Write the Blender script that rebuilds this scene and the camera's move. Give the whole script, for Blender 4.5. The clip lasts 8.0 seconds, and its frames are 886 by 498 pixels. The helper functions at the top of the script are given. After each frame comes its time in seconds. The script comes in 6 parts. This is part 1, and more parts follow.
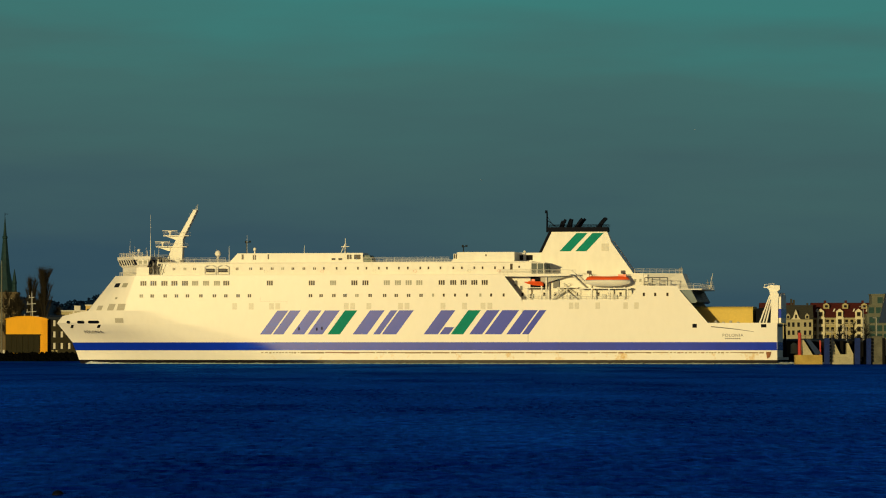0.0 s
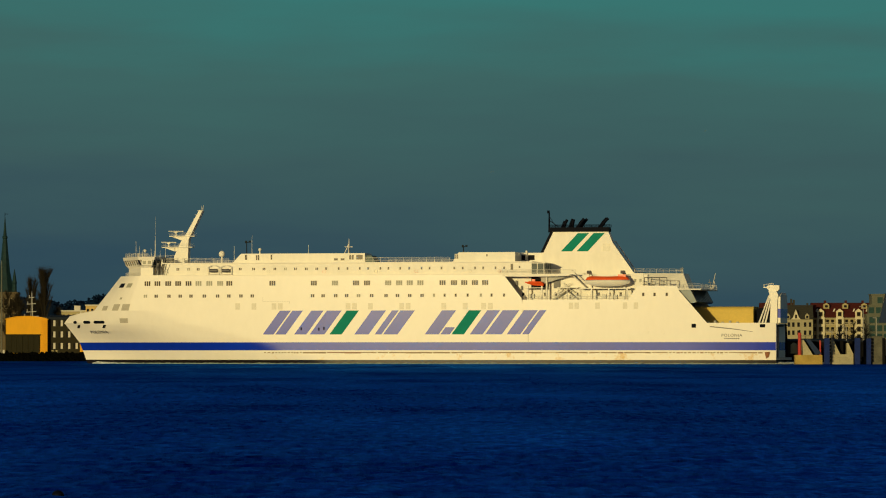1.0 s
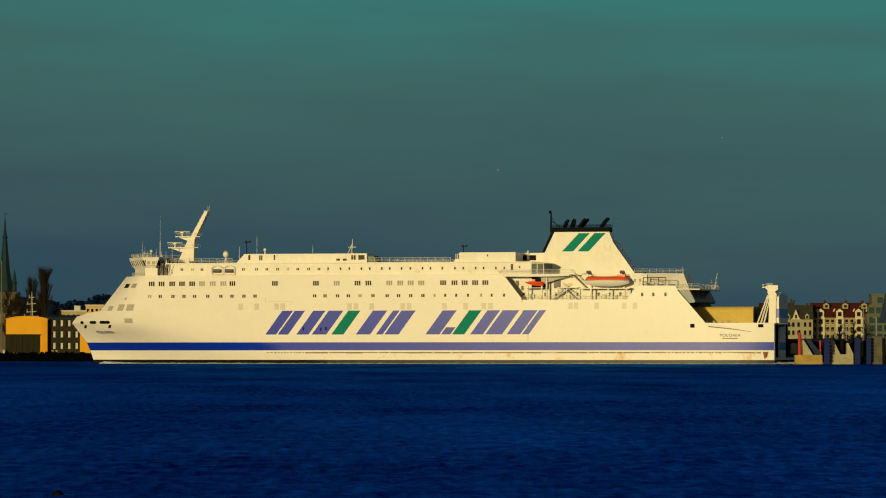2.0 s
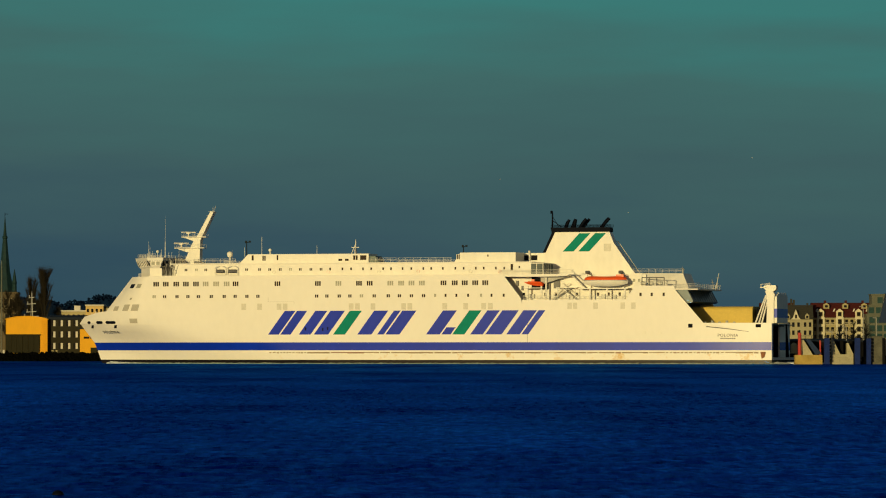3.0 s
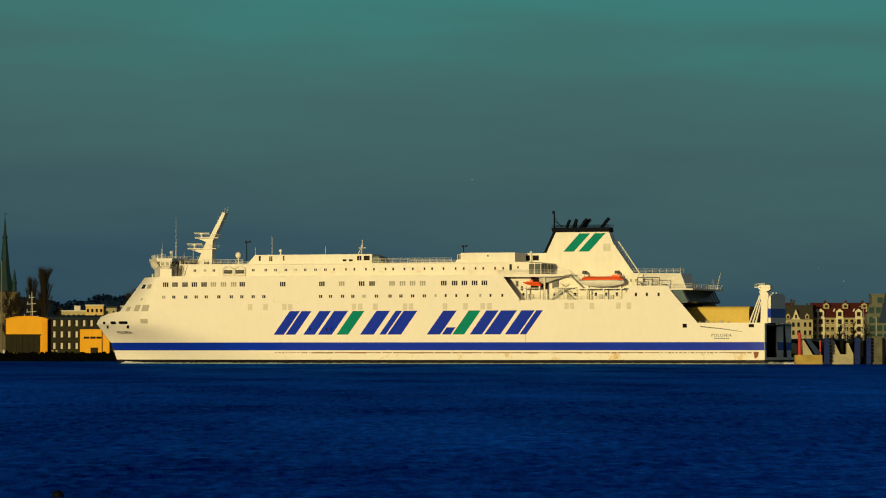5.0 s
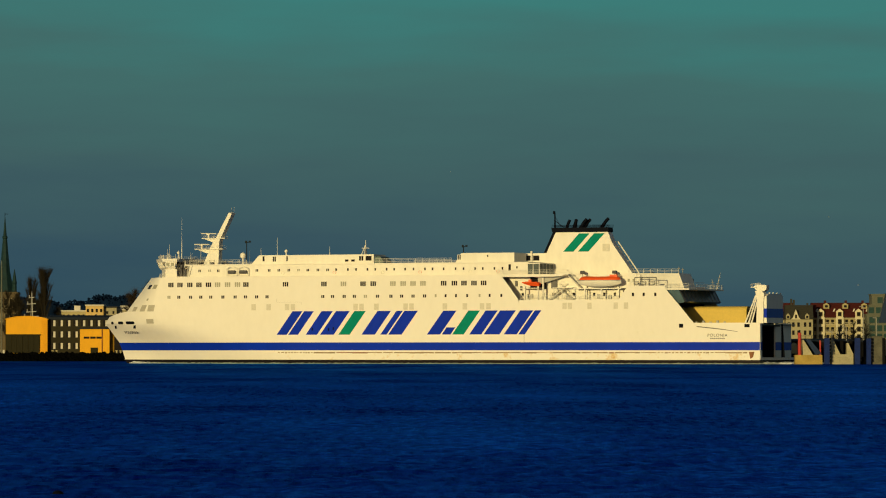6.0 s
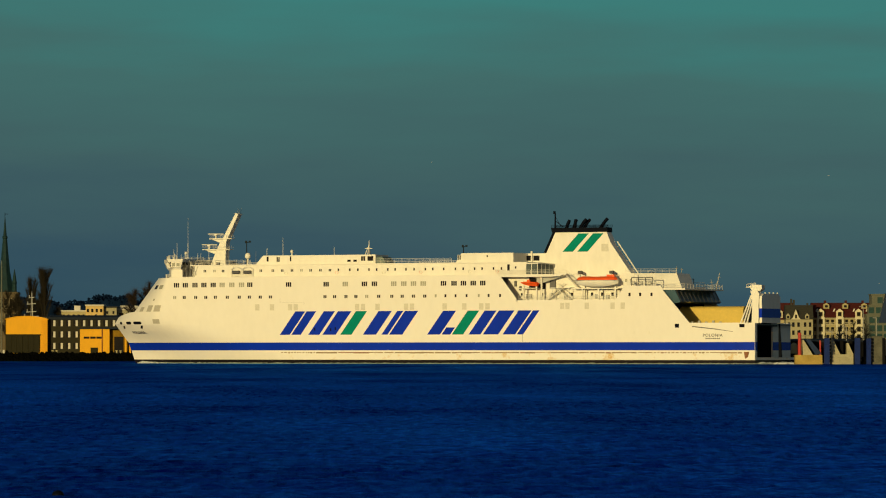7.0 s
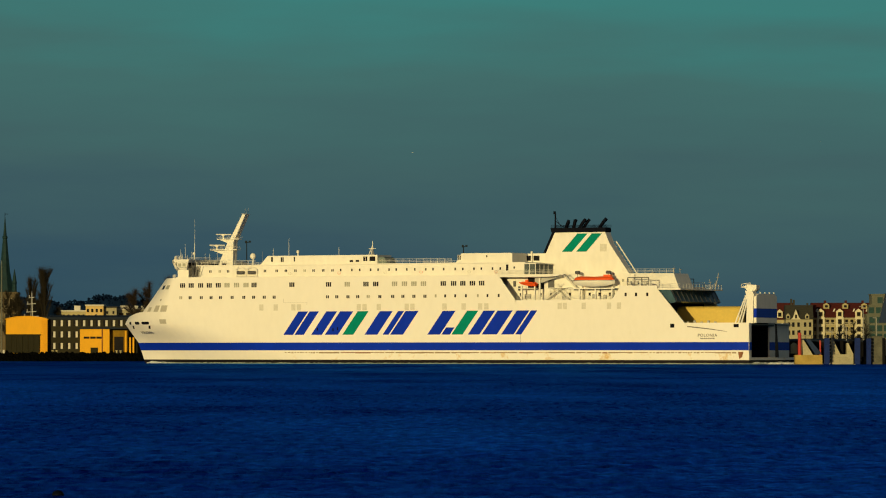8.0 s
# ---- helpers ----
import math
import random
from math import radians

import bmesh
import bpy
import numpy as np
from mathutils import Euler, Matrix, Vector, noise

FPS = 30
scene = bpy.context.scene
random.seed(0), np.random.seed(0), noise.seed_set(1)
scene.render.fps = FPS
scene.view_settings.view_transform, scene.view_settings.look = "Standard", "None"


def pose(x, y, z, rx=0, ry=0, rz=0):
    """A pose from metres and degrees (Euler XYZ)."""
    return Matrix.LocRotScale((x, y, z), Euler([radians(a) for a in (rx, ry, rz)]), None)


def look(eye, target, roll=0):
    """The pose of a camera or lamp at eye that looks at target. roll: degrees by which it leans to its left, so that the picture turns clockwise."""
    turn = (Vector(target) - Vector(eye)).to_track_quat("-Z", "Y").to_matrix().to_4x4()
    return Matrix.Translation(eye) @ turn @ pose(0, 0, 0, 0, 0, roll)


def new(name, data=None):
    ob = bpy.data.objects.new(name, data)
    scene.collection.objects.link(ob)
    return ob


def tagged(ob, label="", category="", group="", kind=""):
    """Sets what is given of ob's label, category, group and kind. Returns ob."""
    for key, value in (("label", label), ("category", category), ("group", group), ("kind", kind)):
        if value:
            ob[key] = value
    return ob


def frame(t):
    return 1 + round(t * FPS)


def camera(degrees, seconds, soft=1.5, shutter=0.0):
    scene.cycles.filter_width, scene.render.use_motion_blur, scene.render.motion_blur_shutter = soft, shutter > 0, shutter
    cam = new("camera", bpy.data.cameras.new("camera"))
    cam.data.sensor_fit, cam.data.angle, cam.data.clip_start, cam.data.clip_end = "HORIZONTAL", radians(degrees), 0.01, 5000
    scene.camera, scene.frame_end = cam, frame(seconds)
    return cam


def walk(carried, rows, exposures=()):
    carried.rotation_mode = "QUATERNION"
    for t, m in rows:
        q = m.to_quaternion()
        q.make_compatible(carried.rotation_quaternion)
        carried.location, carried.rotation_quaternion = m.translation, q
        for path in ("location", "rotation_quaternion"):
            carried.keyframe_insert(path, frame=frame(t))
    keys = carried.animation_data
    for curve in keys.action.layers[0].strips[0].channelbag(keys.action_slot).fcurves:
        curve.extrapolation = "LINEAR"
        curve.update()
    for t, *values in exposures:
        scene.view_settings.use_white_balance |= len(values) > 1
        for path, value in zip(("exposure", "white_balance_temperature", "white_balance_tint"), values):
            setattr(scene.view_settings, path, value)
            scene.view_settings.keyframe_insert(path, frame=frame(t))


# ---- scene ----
# ---- camera: stands still on the near shore, long lens ----
cam = camera(11.445, 8.0, soft=1.1)
EYE = (0.0, 0.0, 2.5)
VIEW = pose(*EYE, 90 + 1.329, 0, 0)
walk(cam, [(0.0, VIEW), (8.0, VIEW)], [(0.0, -0.04), (0.5, -0.16), (1.0, -0.2), (1.6, -0.2), (3.0, -0.08), (3.5, -0.08), (4.0, -0.10), (4.5, -0.03), (6.0, -0.01), (8.0, 0.01)])

# ---- daylight: low warm sun behind the camera, to its left ----
SUN_LEFT, SUN_UP = 24.4, 5.0
world = bpy.data.worlds.new("sky")
scene.world = world
world.use_nodes = True
wn = world.node_tree.nodes
sky = wn.new("ShaderNodeTexSky")
sky.sky_type, sky.sun_disc = "NISHITA", False
sky.sun_elevation, sky.sun_rotation = radians(SUN_UP), radians(180 + SUN_LEFT)
wn["Background"].inputs["Strength"].default_value = 0.06
world.node_tree.links.new(sky.outputs[0], wn["Background"].inputs["Color"])
sun = new("sun", bpy.data.lights.new("sun", "SUN"))
sun.data.energy, sun.data.angle, sun.data.color = 3.2, radians(0.55), (1.0, 0.79, 0.345)
sa, se = radians(SUN_LEFT), radians(SUN_UP)
TO_SUN = Vector((-math.sin(sa) * math.cos(se), -math.cos(sa) * math.cos(se), math.sin(se)))
sun.matrix_world = look((0, 0, 60), Vector((0, 0, 60)) - TO_SUN)


# ---- materials ----
def mat(name, color, rough=0.6, metal=0.0, vary=0.15, scale=1.0, bump=0.0, coat=0.0, spec=0.5, stretch=(1, 1, 1), fine=6.0, second=None):
    """Painted, stone or metal surface with variation at two scales."""
    m = bpy.data.materials.new(name)
    m.use_nodes = True
    nt = m.node_tree
    n, l = nt.nodes, nt.links
    b = n["Principled BSDF"]
    b.inputs["Roughness"].default_value = rough
    b.inputs["Metallic"].default_value = metal
    b.inputs["Specular IOR Level"].default_value = spec
    b.inputs["Coat Weight"].default_value = coat
    b.inputs["Coat Roughness"].default_value = 0.2
    tc = n.new("ShaderNodeTexCoord")
    mp = n.new("ShaderNodeMapping")
    mp.inputs["Scale"].default_value = stretch
    l.new(tc.outputs["Object"], mp.inputs["Vector"])
    big = n.new("ShaderNodeTexNoise")
    big.inputs["Scale"].default_value, big.inputs["Detail"].default_value = scale, 4
    small = n.new("ShaderNodeTexNoise")
    small.inputs["Scale"].default_value, small.inputs["Detail"].default_value = scale * fine, 6
    for t in (big, small):
        l.new(mp.outputs[0], t.inputs["Vector"])
    add = n.new("ShaderNodeMath")
    add.operation = "ADD"
    l.new(big.outputs["Fac"], add.inputs[0])
    l.new(small.outputs["Fac"], add.inputs[1])
    ramp = n.new("ShaderNodeMapRange")
    ramp.inputs["From Min"].default_value, ramp.inputs["From Max"].default_value = 0.7, 1.35
    l.new(add.outputs[0], ramp.inputs["Value"])
    mix = n.new("ShaderNodeMix")
    mix.data_type = "RGBA"
    lo = second if second else tuple(c * (1 - vary) for c in color)
    hi = color if second else tuple(min(1, c * (1 + vary * 0.5)) for c in color)
    mix.inputs["A"].default_value, mix.inputs["B"].default_value = (*lo, 1), (*hi, 1)
    l.new(ramp.outputs[0], mix.inputs["Factor"])
    l.new(mix.outputs["Result"], b.inputs["Base Color"])
    if bump:
        bp = n.new("ShaderNodeBump")
        bp.inputs["Strength"].default_value, bp.inputs["Distance"].default_value = 0.6, bump
        l.new(small.outputs["Fac"], bp.inputs["Height"])
        l.new(bp.outputs[0], b.inputs["Normal"])
    return m


def hull_paint():
    """White hull: dark antifouling at the waterline, rust stains under the fender, faint weathering streaks, glossy paint."""
    m = mat("hull_paint", (0.80, 0.78, 0.73), 0.18, spec=0.07, vary=0.035, scale=0.06, stretch=(1, 1, 0.5), fine=14)
    nt = m.node_tree
    n, l = nt.nodes, nt.links
    b = n["Principled BSDF"]
    base = b.inputs["Base Color"].links[0].from_socket
    tc = n.new("ShaderNodeTexCoord")
    sep = n.new("ShaderNodeSeparateXYZ")
    l.new(tc.outputs["Object"], sep.inputs[0])
    mp = n.new("ShaderNodeMapping")
    mp.inputs["Scale"].default_value = (0.11, 0.11, 0.10)
    l.new(tc.outputs["Object"], mp.inputs["Vector"])
    rust = n.new("ShaderNodeTexNoise")
    rust.inputs["Scale"].default_value, rust.inputs["Detail"].default_value, rust.inputs["Roughness"].default_value = 2.2, 7, 0.7
    l.new(mp.outputs[0], rust.inputs["Vector"])
    rr = n.new("ShaderNodeMapRange")
    rr.inputs["From Min"].default_value, rr.inputs["From Max"].default_value = 0.56, 0.70
    l.new(rust.outputs["Fac"], rr.inputs["Value"])
    low = n.new("ShaderNodeMapRange")
    low.inputs["From Min"].default_value, low.inputs["From Max"].default_value = 2.75, 2.35
    l.new(sep.outputs["Z"], low.inputs["Value"])
    mul = n.new("ShaderNodeMath")
    mul.operation = "MULTIPLY"
    l.new(rr.outputs[0], mul.inputs[0])
    l.new(low.outputs[0], mul.inputs[1])
    aft = n.new("ShaderNodeMapRange")
    aft.inputs["From Min"].default_value, aft.inputs["From Max"].default_value = 122.0, 112.0
    l.new(sep.outputs["X"], aft.inputs["Value"])
    stain = n.new("ShaderNodeMath")
    stain.operation = "MULTIPLY"
    l.new(mul.outputs[0], stain.inputs[0])
    l.new(aft.outputs[0], stain.inputs[1])
    m1 = n.new("ShaderNodeMix")
    m1.data_type = "RGBA"
    l.new(stain.outputs[0], m1.inputs["Factor"])
    l.new(base, m1.inputs["A"])
    m1.inputs["B"].default_value = (0.60, 0.36, 0.06, 1)
    boot = n.new("ShaderNodeMath")
    boot.operation = "LESS_THAN"
    boot.inputs[1].default_value = 0.6
    l.new(sep.outputs["Z"], boot.inputs[0])
    m2 = n.new("ShaderNodeMix")
    m2.data_type = "RGBA"
    l.new(boot.outputs[0], m2.inputs["Factor"])
    l.new(m1.outputs["Result"], m2.inputs["A"])
    m2.inputs["B"].default_value = (0.015, 0.013, 0.016, 1)
    l.new(m2.outputs["Result"], b.inputs["Base Color"])
    return m


def sea():
    m = bpy.data.materials.new("sea_water")
    m.use_nodes = True
    nt = m.node_tree
    n, l = nt.nodes, nt.links
    n.remove(n["Principled BSDF"])
    dif, glo, mixs = n.new("ShaderNodeBsdfDiffuse"), n.new("ShaderNodeBsdfGlossy"), n.new("ShaderNodeMixShader")
    dif.inputs["Color"].default_value = (0.0004, 0.0040, 0.15, 1)
    glo.inputs["Color"].default_value = (0.014, 0.225, 0.98, 1)
    glo.inputs["Roughness"].default_value = 0.2
    tex = n.new("ShaderNodeTexCoord")
    ripple = []
    for sc, det in (((2.4, 0.4, 1.0), 5), ((0.045, 0.010, 1.0), 3)):
        mp = n.new("ShaderNodeMapping")
        mp.inputs["Scale"].default_value = sc
        l.new(tex.outputs["Object"], mp.inputs["Vector"])
        tn = n.new("ShaderNodeTexNoise")
        tn.inputs["Scale"].default_value, tn.inputs["Detail"].default_value, tn.inputs["Roughness"].default_value = 1.0, det, 0.65
        l.new(mp.outputs[0], tn.inputs["Vector"])
        ripple.append(tn)
    both = n.new("ShaderNodeMath")
    both.operation = "ADD"
    l.new(ripple[0].outputs["Fac"], both.inputs[0])
    l.new(ripple[1].outputs["Fac"], both.inputs[1])
    wind = n.new("ShaderNodeMapRange")
    wind.inputs["From Min"].default_value, wind.inputs["From Max"].default_value = 0.72, 1.22
    wind.inputs["To Min"].default_value, wind.inputs["To Max"].default_value = 0.0, 0.88
    l.new(both.outputs[0], wind.inputs["Value"])
    # less gloss far out: darkens the water in place of the dark shore's reflection
    place = n.new("ShaderNodeSeparateXYZ")
    l.new(tex.outputs["Object"], place.inputs[0])
    far_darken = n.new("ShaderNodeMapRange")
    far_darken.inputs["From Min"].default_value, far_darken.inputs["From Max"].default_value = 220.0, 900.0
    far_darken.inputs["To Min"].default_value, far_darken.inputs["To Max"].default_value = 1.0, 0.6
    l.new(place.outputs["Y"], far_darken.inputs["Value"])
    gloss_share = n.new("ShaderNodeMath")
    gloss_share.operation = "MULTIPLY"
    l.new(wind.outputs[0], gloss_share.inputs[0])
    l.new(far_darken.outputs[0], gloss_share.inputs[1])
    l.new(gloss_share.outputs[0], mixs.inputs[0])
    l.new(dif.outputs[0], mixs.inputs[1])
    l.new(glo.outputs[0], mixs.inputs[2])
    l.new(mixs.outputs[0], n["Material Output"].inputs["Surface"])
    tc = n.new("ShaderNodeTexCoord")
    prev = None
    for scale, sx, dist, strength in ((0.6, 0.55, 0.9, 0.9), (2.4, 0.6, 0.16, 0.9)):
        mp = n.new("ShaderNodeMapping")
        mp.inputs["Scale"].default_value = (scale * sx, scale, scale)
        mp.inputs["Rotation"].default_value = (0, 0, 0.2)
        l.new(tc.outputs["Object"], mp.inputs["Vector"])
        t = n.new("ShaderNodeTexNoise")
        t.inputs["Scale"].default_value, t.inputs["Detail"].default_value = 1.0, 5
        l.new(mp.outputs[0], t.inputs["Vector"])
        bp = n.new("ShaderNodeBump")
        bp.inputs["Strength"].default_value, bp.inputs["Distance"].default_value = strength, dist
        l.new(t.outputs["Fac"], bp.inputs["Height"])
        if prev:
            l.new(prev.outputs[0], bp.inputs["Normal"])
        prev = bp
    l.new(prev.outputs[0], dif.inputs["Normal"])
    l.new(prev.outputs[0], glo.inputs["Normal"])
    return m


def sky_backdrop():
    """Evening sky in the distance: blue-grey at the horizon, greener higher up, with faint cloud veils."""
    m = bpy.data.materials.new("evening_sky")
    m.use_nodes = True
    nt = m.node_tree
    n, l = nt.nodes, nt.links
    n.remove(n["Principled BSDF"])
    em = n.new("ShaderNodeEmission")
    tc = n.new("ShaderNodeTexCoord")
    sep = n.new("ShaderNodeSeparateXYZ")
    l.new(tc.outputs["Object"], sep.inputs[0])
    mr = n.new("ShaderNodeMapRange")
    mr.inputs["From Min"].default_value, mr.inputs["From Max"].default_value = 0.0, 360.0
    mp = n.new("ShaderNodeMapping")
    mp.inputs["Scale"].default_value = (0.0028, 0.0028, 0.018)
    l.new(tc.outputs["Object"], mp.inputs["Vector"])
    cl = n.new("ShaderNodeTexNoise")
    cl.inputs["Scale"].default_value, cl.inputs["Detail"].default_value = 1.0, 5
    l.new(mp.outputs[0], cl.inputs["Vector"])
    sh = n.new("ShaderNodeMapRange")
    sh.inputs["To Min"].default_value, sh.inputs["To Max"].default_value = -85, 85
    l.new(cl.outputs["Fac"], sh.inputs["Value"])
    tilt = n.new("ShaderNodeMath")
    tilt.operation = "MULTIPLY_ADD"
    tilt.inputs[1].default_value = 0.06
    l.new(sep.outputs["X"], tilt.inputs[0])
    l.new(sh.outputs[0], tilt.inputs[2])
    ad = n.new("ShaderNodeMath")
    ad.operation = "ADD"
    l.new(sep.outputs["Z"], ad.inputs[0])
    l.new(tilt.outputs[0], ad.inputs[1])
    l.new(ad.outputs[0], mr.inputs["Value"])
    cr = n.new("ShaderNodeValToRGB")
    e = cr.color_ramp.elements
    e[0].position, e[0].color = 0.0, (0.022, 0.062, 0.105, 1)
    e[1].position, e[1].color = 1.0, (0.046, 0.20, 0.185, 1)
    for p, c in ((0.28, (0.042, 0.092, 0.113, 1)), (0.52, (0.052, 0.118, 0.122, 1)), (0.78, (0.054, 0.150, 0.142, 1))):
        k = e.new(p)
        k.color = c
    l.new(mr.outputs[0], cr.inputs[0])
    l.new(cr.outputs[0], em.inputs["Color"])
    l.new(em.outputs[0], n["Material Output"].inputs["Surface"])
    return m


WHITE = mat("white_ship_paint", (0.80, 0.78, 0.72), 0.35, spec=0.08, vary=0.08, scale=0.15, stretch=(1, 1, 0.4))
HULL = hull_paint()
BLUE = mat("blue_ship_paint", (0.005, 0.032, 0.46), 0.17, spec=0.11, vary=0.12, scale=0.1, stretch=(1, 1, 0.3))
GREEN = mat("green_ship_paint", (0.001, 0.22, 0.165), 0.45, spec=0.03, vary=0.12, scale=0.2)
RUST = mat("rusty_strake", (0.60, 0.50, 0.36), 0.7, spec=0.1, scale=0.5, second=(0.25, 0.12, 0.05), stretch=(0.5, 1, 1))
BLACK = mat("black_paint_and_shade", (0.0035, 0.005, 0.011), 0.6, vary=0.3, scale=1.0, spec=0.04)
DARK = mat("interior_shade", (0.012, 0.012, 0.016), 0.8, vary=0.3, spec=0.1)
GREYPAINT = mat("grey_deck_paint_and_shade", (0.42, 0.42, 0.40), 0.6, vary=0.15, scale=0.4)
DECK = mat("green_grey_deck", (0.12, 0.17, 0.16), 0.7, vary=0.2, scale=0.4)
GLASS = mat("dark_window_glass", (0.012, 0.013, 0.02), 0.1, vary=0.3, scale=0.7, spec=0.2)
BLIND = mat("window_with_blind", (0.36, 0.36, 0.30), 0.4, spec=0.08, vary=0.2, scale=1.2)
VENT = mat("vent_grille", (0.64, 0.62, 0.55), 0.18, spec=0.07, vary=0.15, scale=2.0)
GRILLE = mat("grey_grille", (0.44, 0.42, 0.36), 0.4, spec=0.07, vary=0.15, scale=2.0)
ORANGE = mat("orange_boat_plastic", (0.85, 0.105, 0.012), 0.4, vary=0.12, scale=0.8)
OCHRE = mat("ochre_tarpaulin", (0.62, 0.45, 0.09), 0.7, vary=0.1, scale=0.4)
STEEL = mat("weathered_steel", (0.35, 0.35, 0.34), 0.5, metal=0.3, vary=0.25, scale=1.5)
SEA = sea()
SKY = sky_backdrop()


# ---- building helpers ----
def box(bm, x0, x1, y0, y1, z0, z1):
    v = [bm.verts.new(p) for p in ((x0, y0, z0), (x1, y0, z0), (x1, y1, z0), (x0, y1, z0), (x0, y0, z1), (x1, y0, z1), (x1, y1, z1), (x0, y1, z1))]
    for f in ((3, 2, 1, 0), (4, 5, 6, 7), (0, 1, 5, 4), (1, 2, 6, 5), (2, 3, 7, 6), (3, 0, 4, 7)):
        bm.faces.new([v[i] for i in f])
    return v


def prism(bm, poly, a0, a1, axis="y"):
    """Polygon in (x, z) extruded along y, or in (x, y) along z, or in (y, z) along x."""
    def at(p, a):
        return {"y": (p[0], a, p[1]), "z": (p[0], p[1], a), "x": (a, p[0], p[1])}[axis]
    lo = [bm.verts.new(at(p, a0)) for p in poly]
    hi = [bm.verts.new(at(p, a1)) for p in poly]
    bm.faces.new(lo)
    bm.faces.new(hi[::-1])
    for i in range(len(poly)):
        j = (i + 1) % len(poly)
        bm.faces.new((lo[j], lo[i], hi[i], hi[j]))


def tube(bm, p0, p1, r0, r1=None, n=8):
    p0, p1 = Vector(p0), Vector(p1)
    r1 = r0 if r1 is None else r1
    q = (p1 - p0).to_track_quat("Z", "Y")
    rings = []
    for p, r in ((p0, r0), (p1, r1)):
        rings.append([bm.verts.new(p + q @ Vector((r * math.cos(a), r * math.sin(a), 0))) for a in (2 * math.pi * i / n for i in range(n))])
    for i in range(n):
        j = (i + 1) % n
        bm.faces.new((rings[0][i], rings[0][j], rings[1][j], rings[1][i]))
    bm.faces.new(rings[0][::-1])
    bm.faces.new(rings[1])


def ball(bm, c, r, n=10, squash=1.0):
    bmesh.ops.create_uvsphere(bm, u_segments=n, v_segments=max(5, n // 2 + 1), radius=r, matrix=Matrix.Translation(c) @ Matrix.Diagonal((1, 1, squash, 1)))


def finish(bm, name, smooth=0):
    bmesh.ops.recalc_face_normals(bm, faces=bm.faces)
    me = bpy.data.meshes.new(name)
    bm.to_mesh(me)
    bm.free()
    if smooth:
        for p in me.polygons:
            p.use_smooth = True
        me.set_sharp_from_angle(angle=radians(smooth))
    return me


def part(name, bm, material, parent, label="", smooth=0):
    ob = new(name, finish(bm, name, smooth) if isinstance(bm, bmesh.types.BMesh) else bm)
    if material and not ob.data.materials:
        ob.data.materials.append(material)
    ob.parent = parent
    if label:
        ob["label"] = label
    return ob


def thing(name, label, category, group="", kind="", at=None):
    ob = new(name)
    ob.empty_display_size = 1
    if at is not None:
        ob.matrix_basis = at
    return tagged(ob, label, category, group, kind)


def solid(name, bm, material, label, category, group="", kind="", smooth=0):
    ob = new(name, finish(bm, name, smooth))
    ob.data.materials.append(material)
    return tagged(ob, label, category, group, kind)


def lattice_rail(bm, pts, height=1.05, gap=1.6, rails=3, r=0.03):
    """Posts and rails along a line of points."""
    for a, b in zip(pts, pts[1:]):
        a, b = Vector(a), Vector(b)
        k = max(1, round((b - a).length / gap))
        for i in range(k + 1):
            p = a.lerp(b, i / k)
            tube(bm, p, p + Vector((0, 0, height)), r, n=4)
        for i in range(rails):
            h = Vector((0, 0, height * (i + 1) / rails))
            tube(bm, a + h, b + h, r * 0.9, n=4)


# ---- sea and sky ----
WATER_Z = -0.33


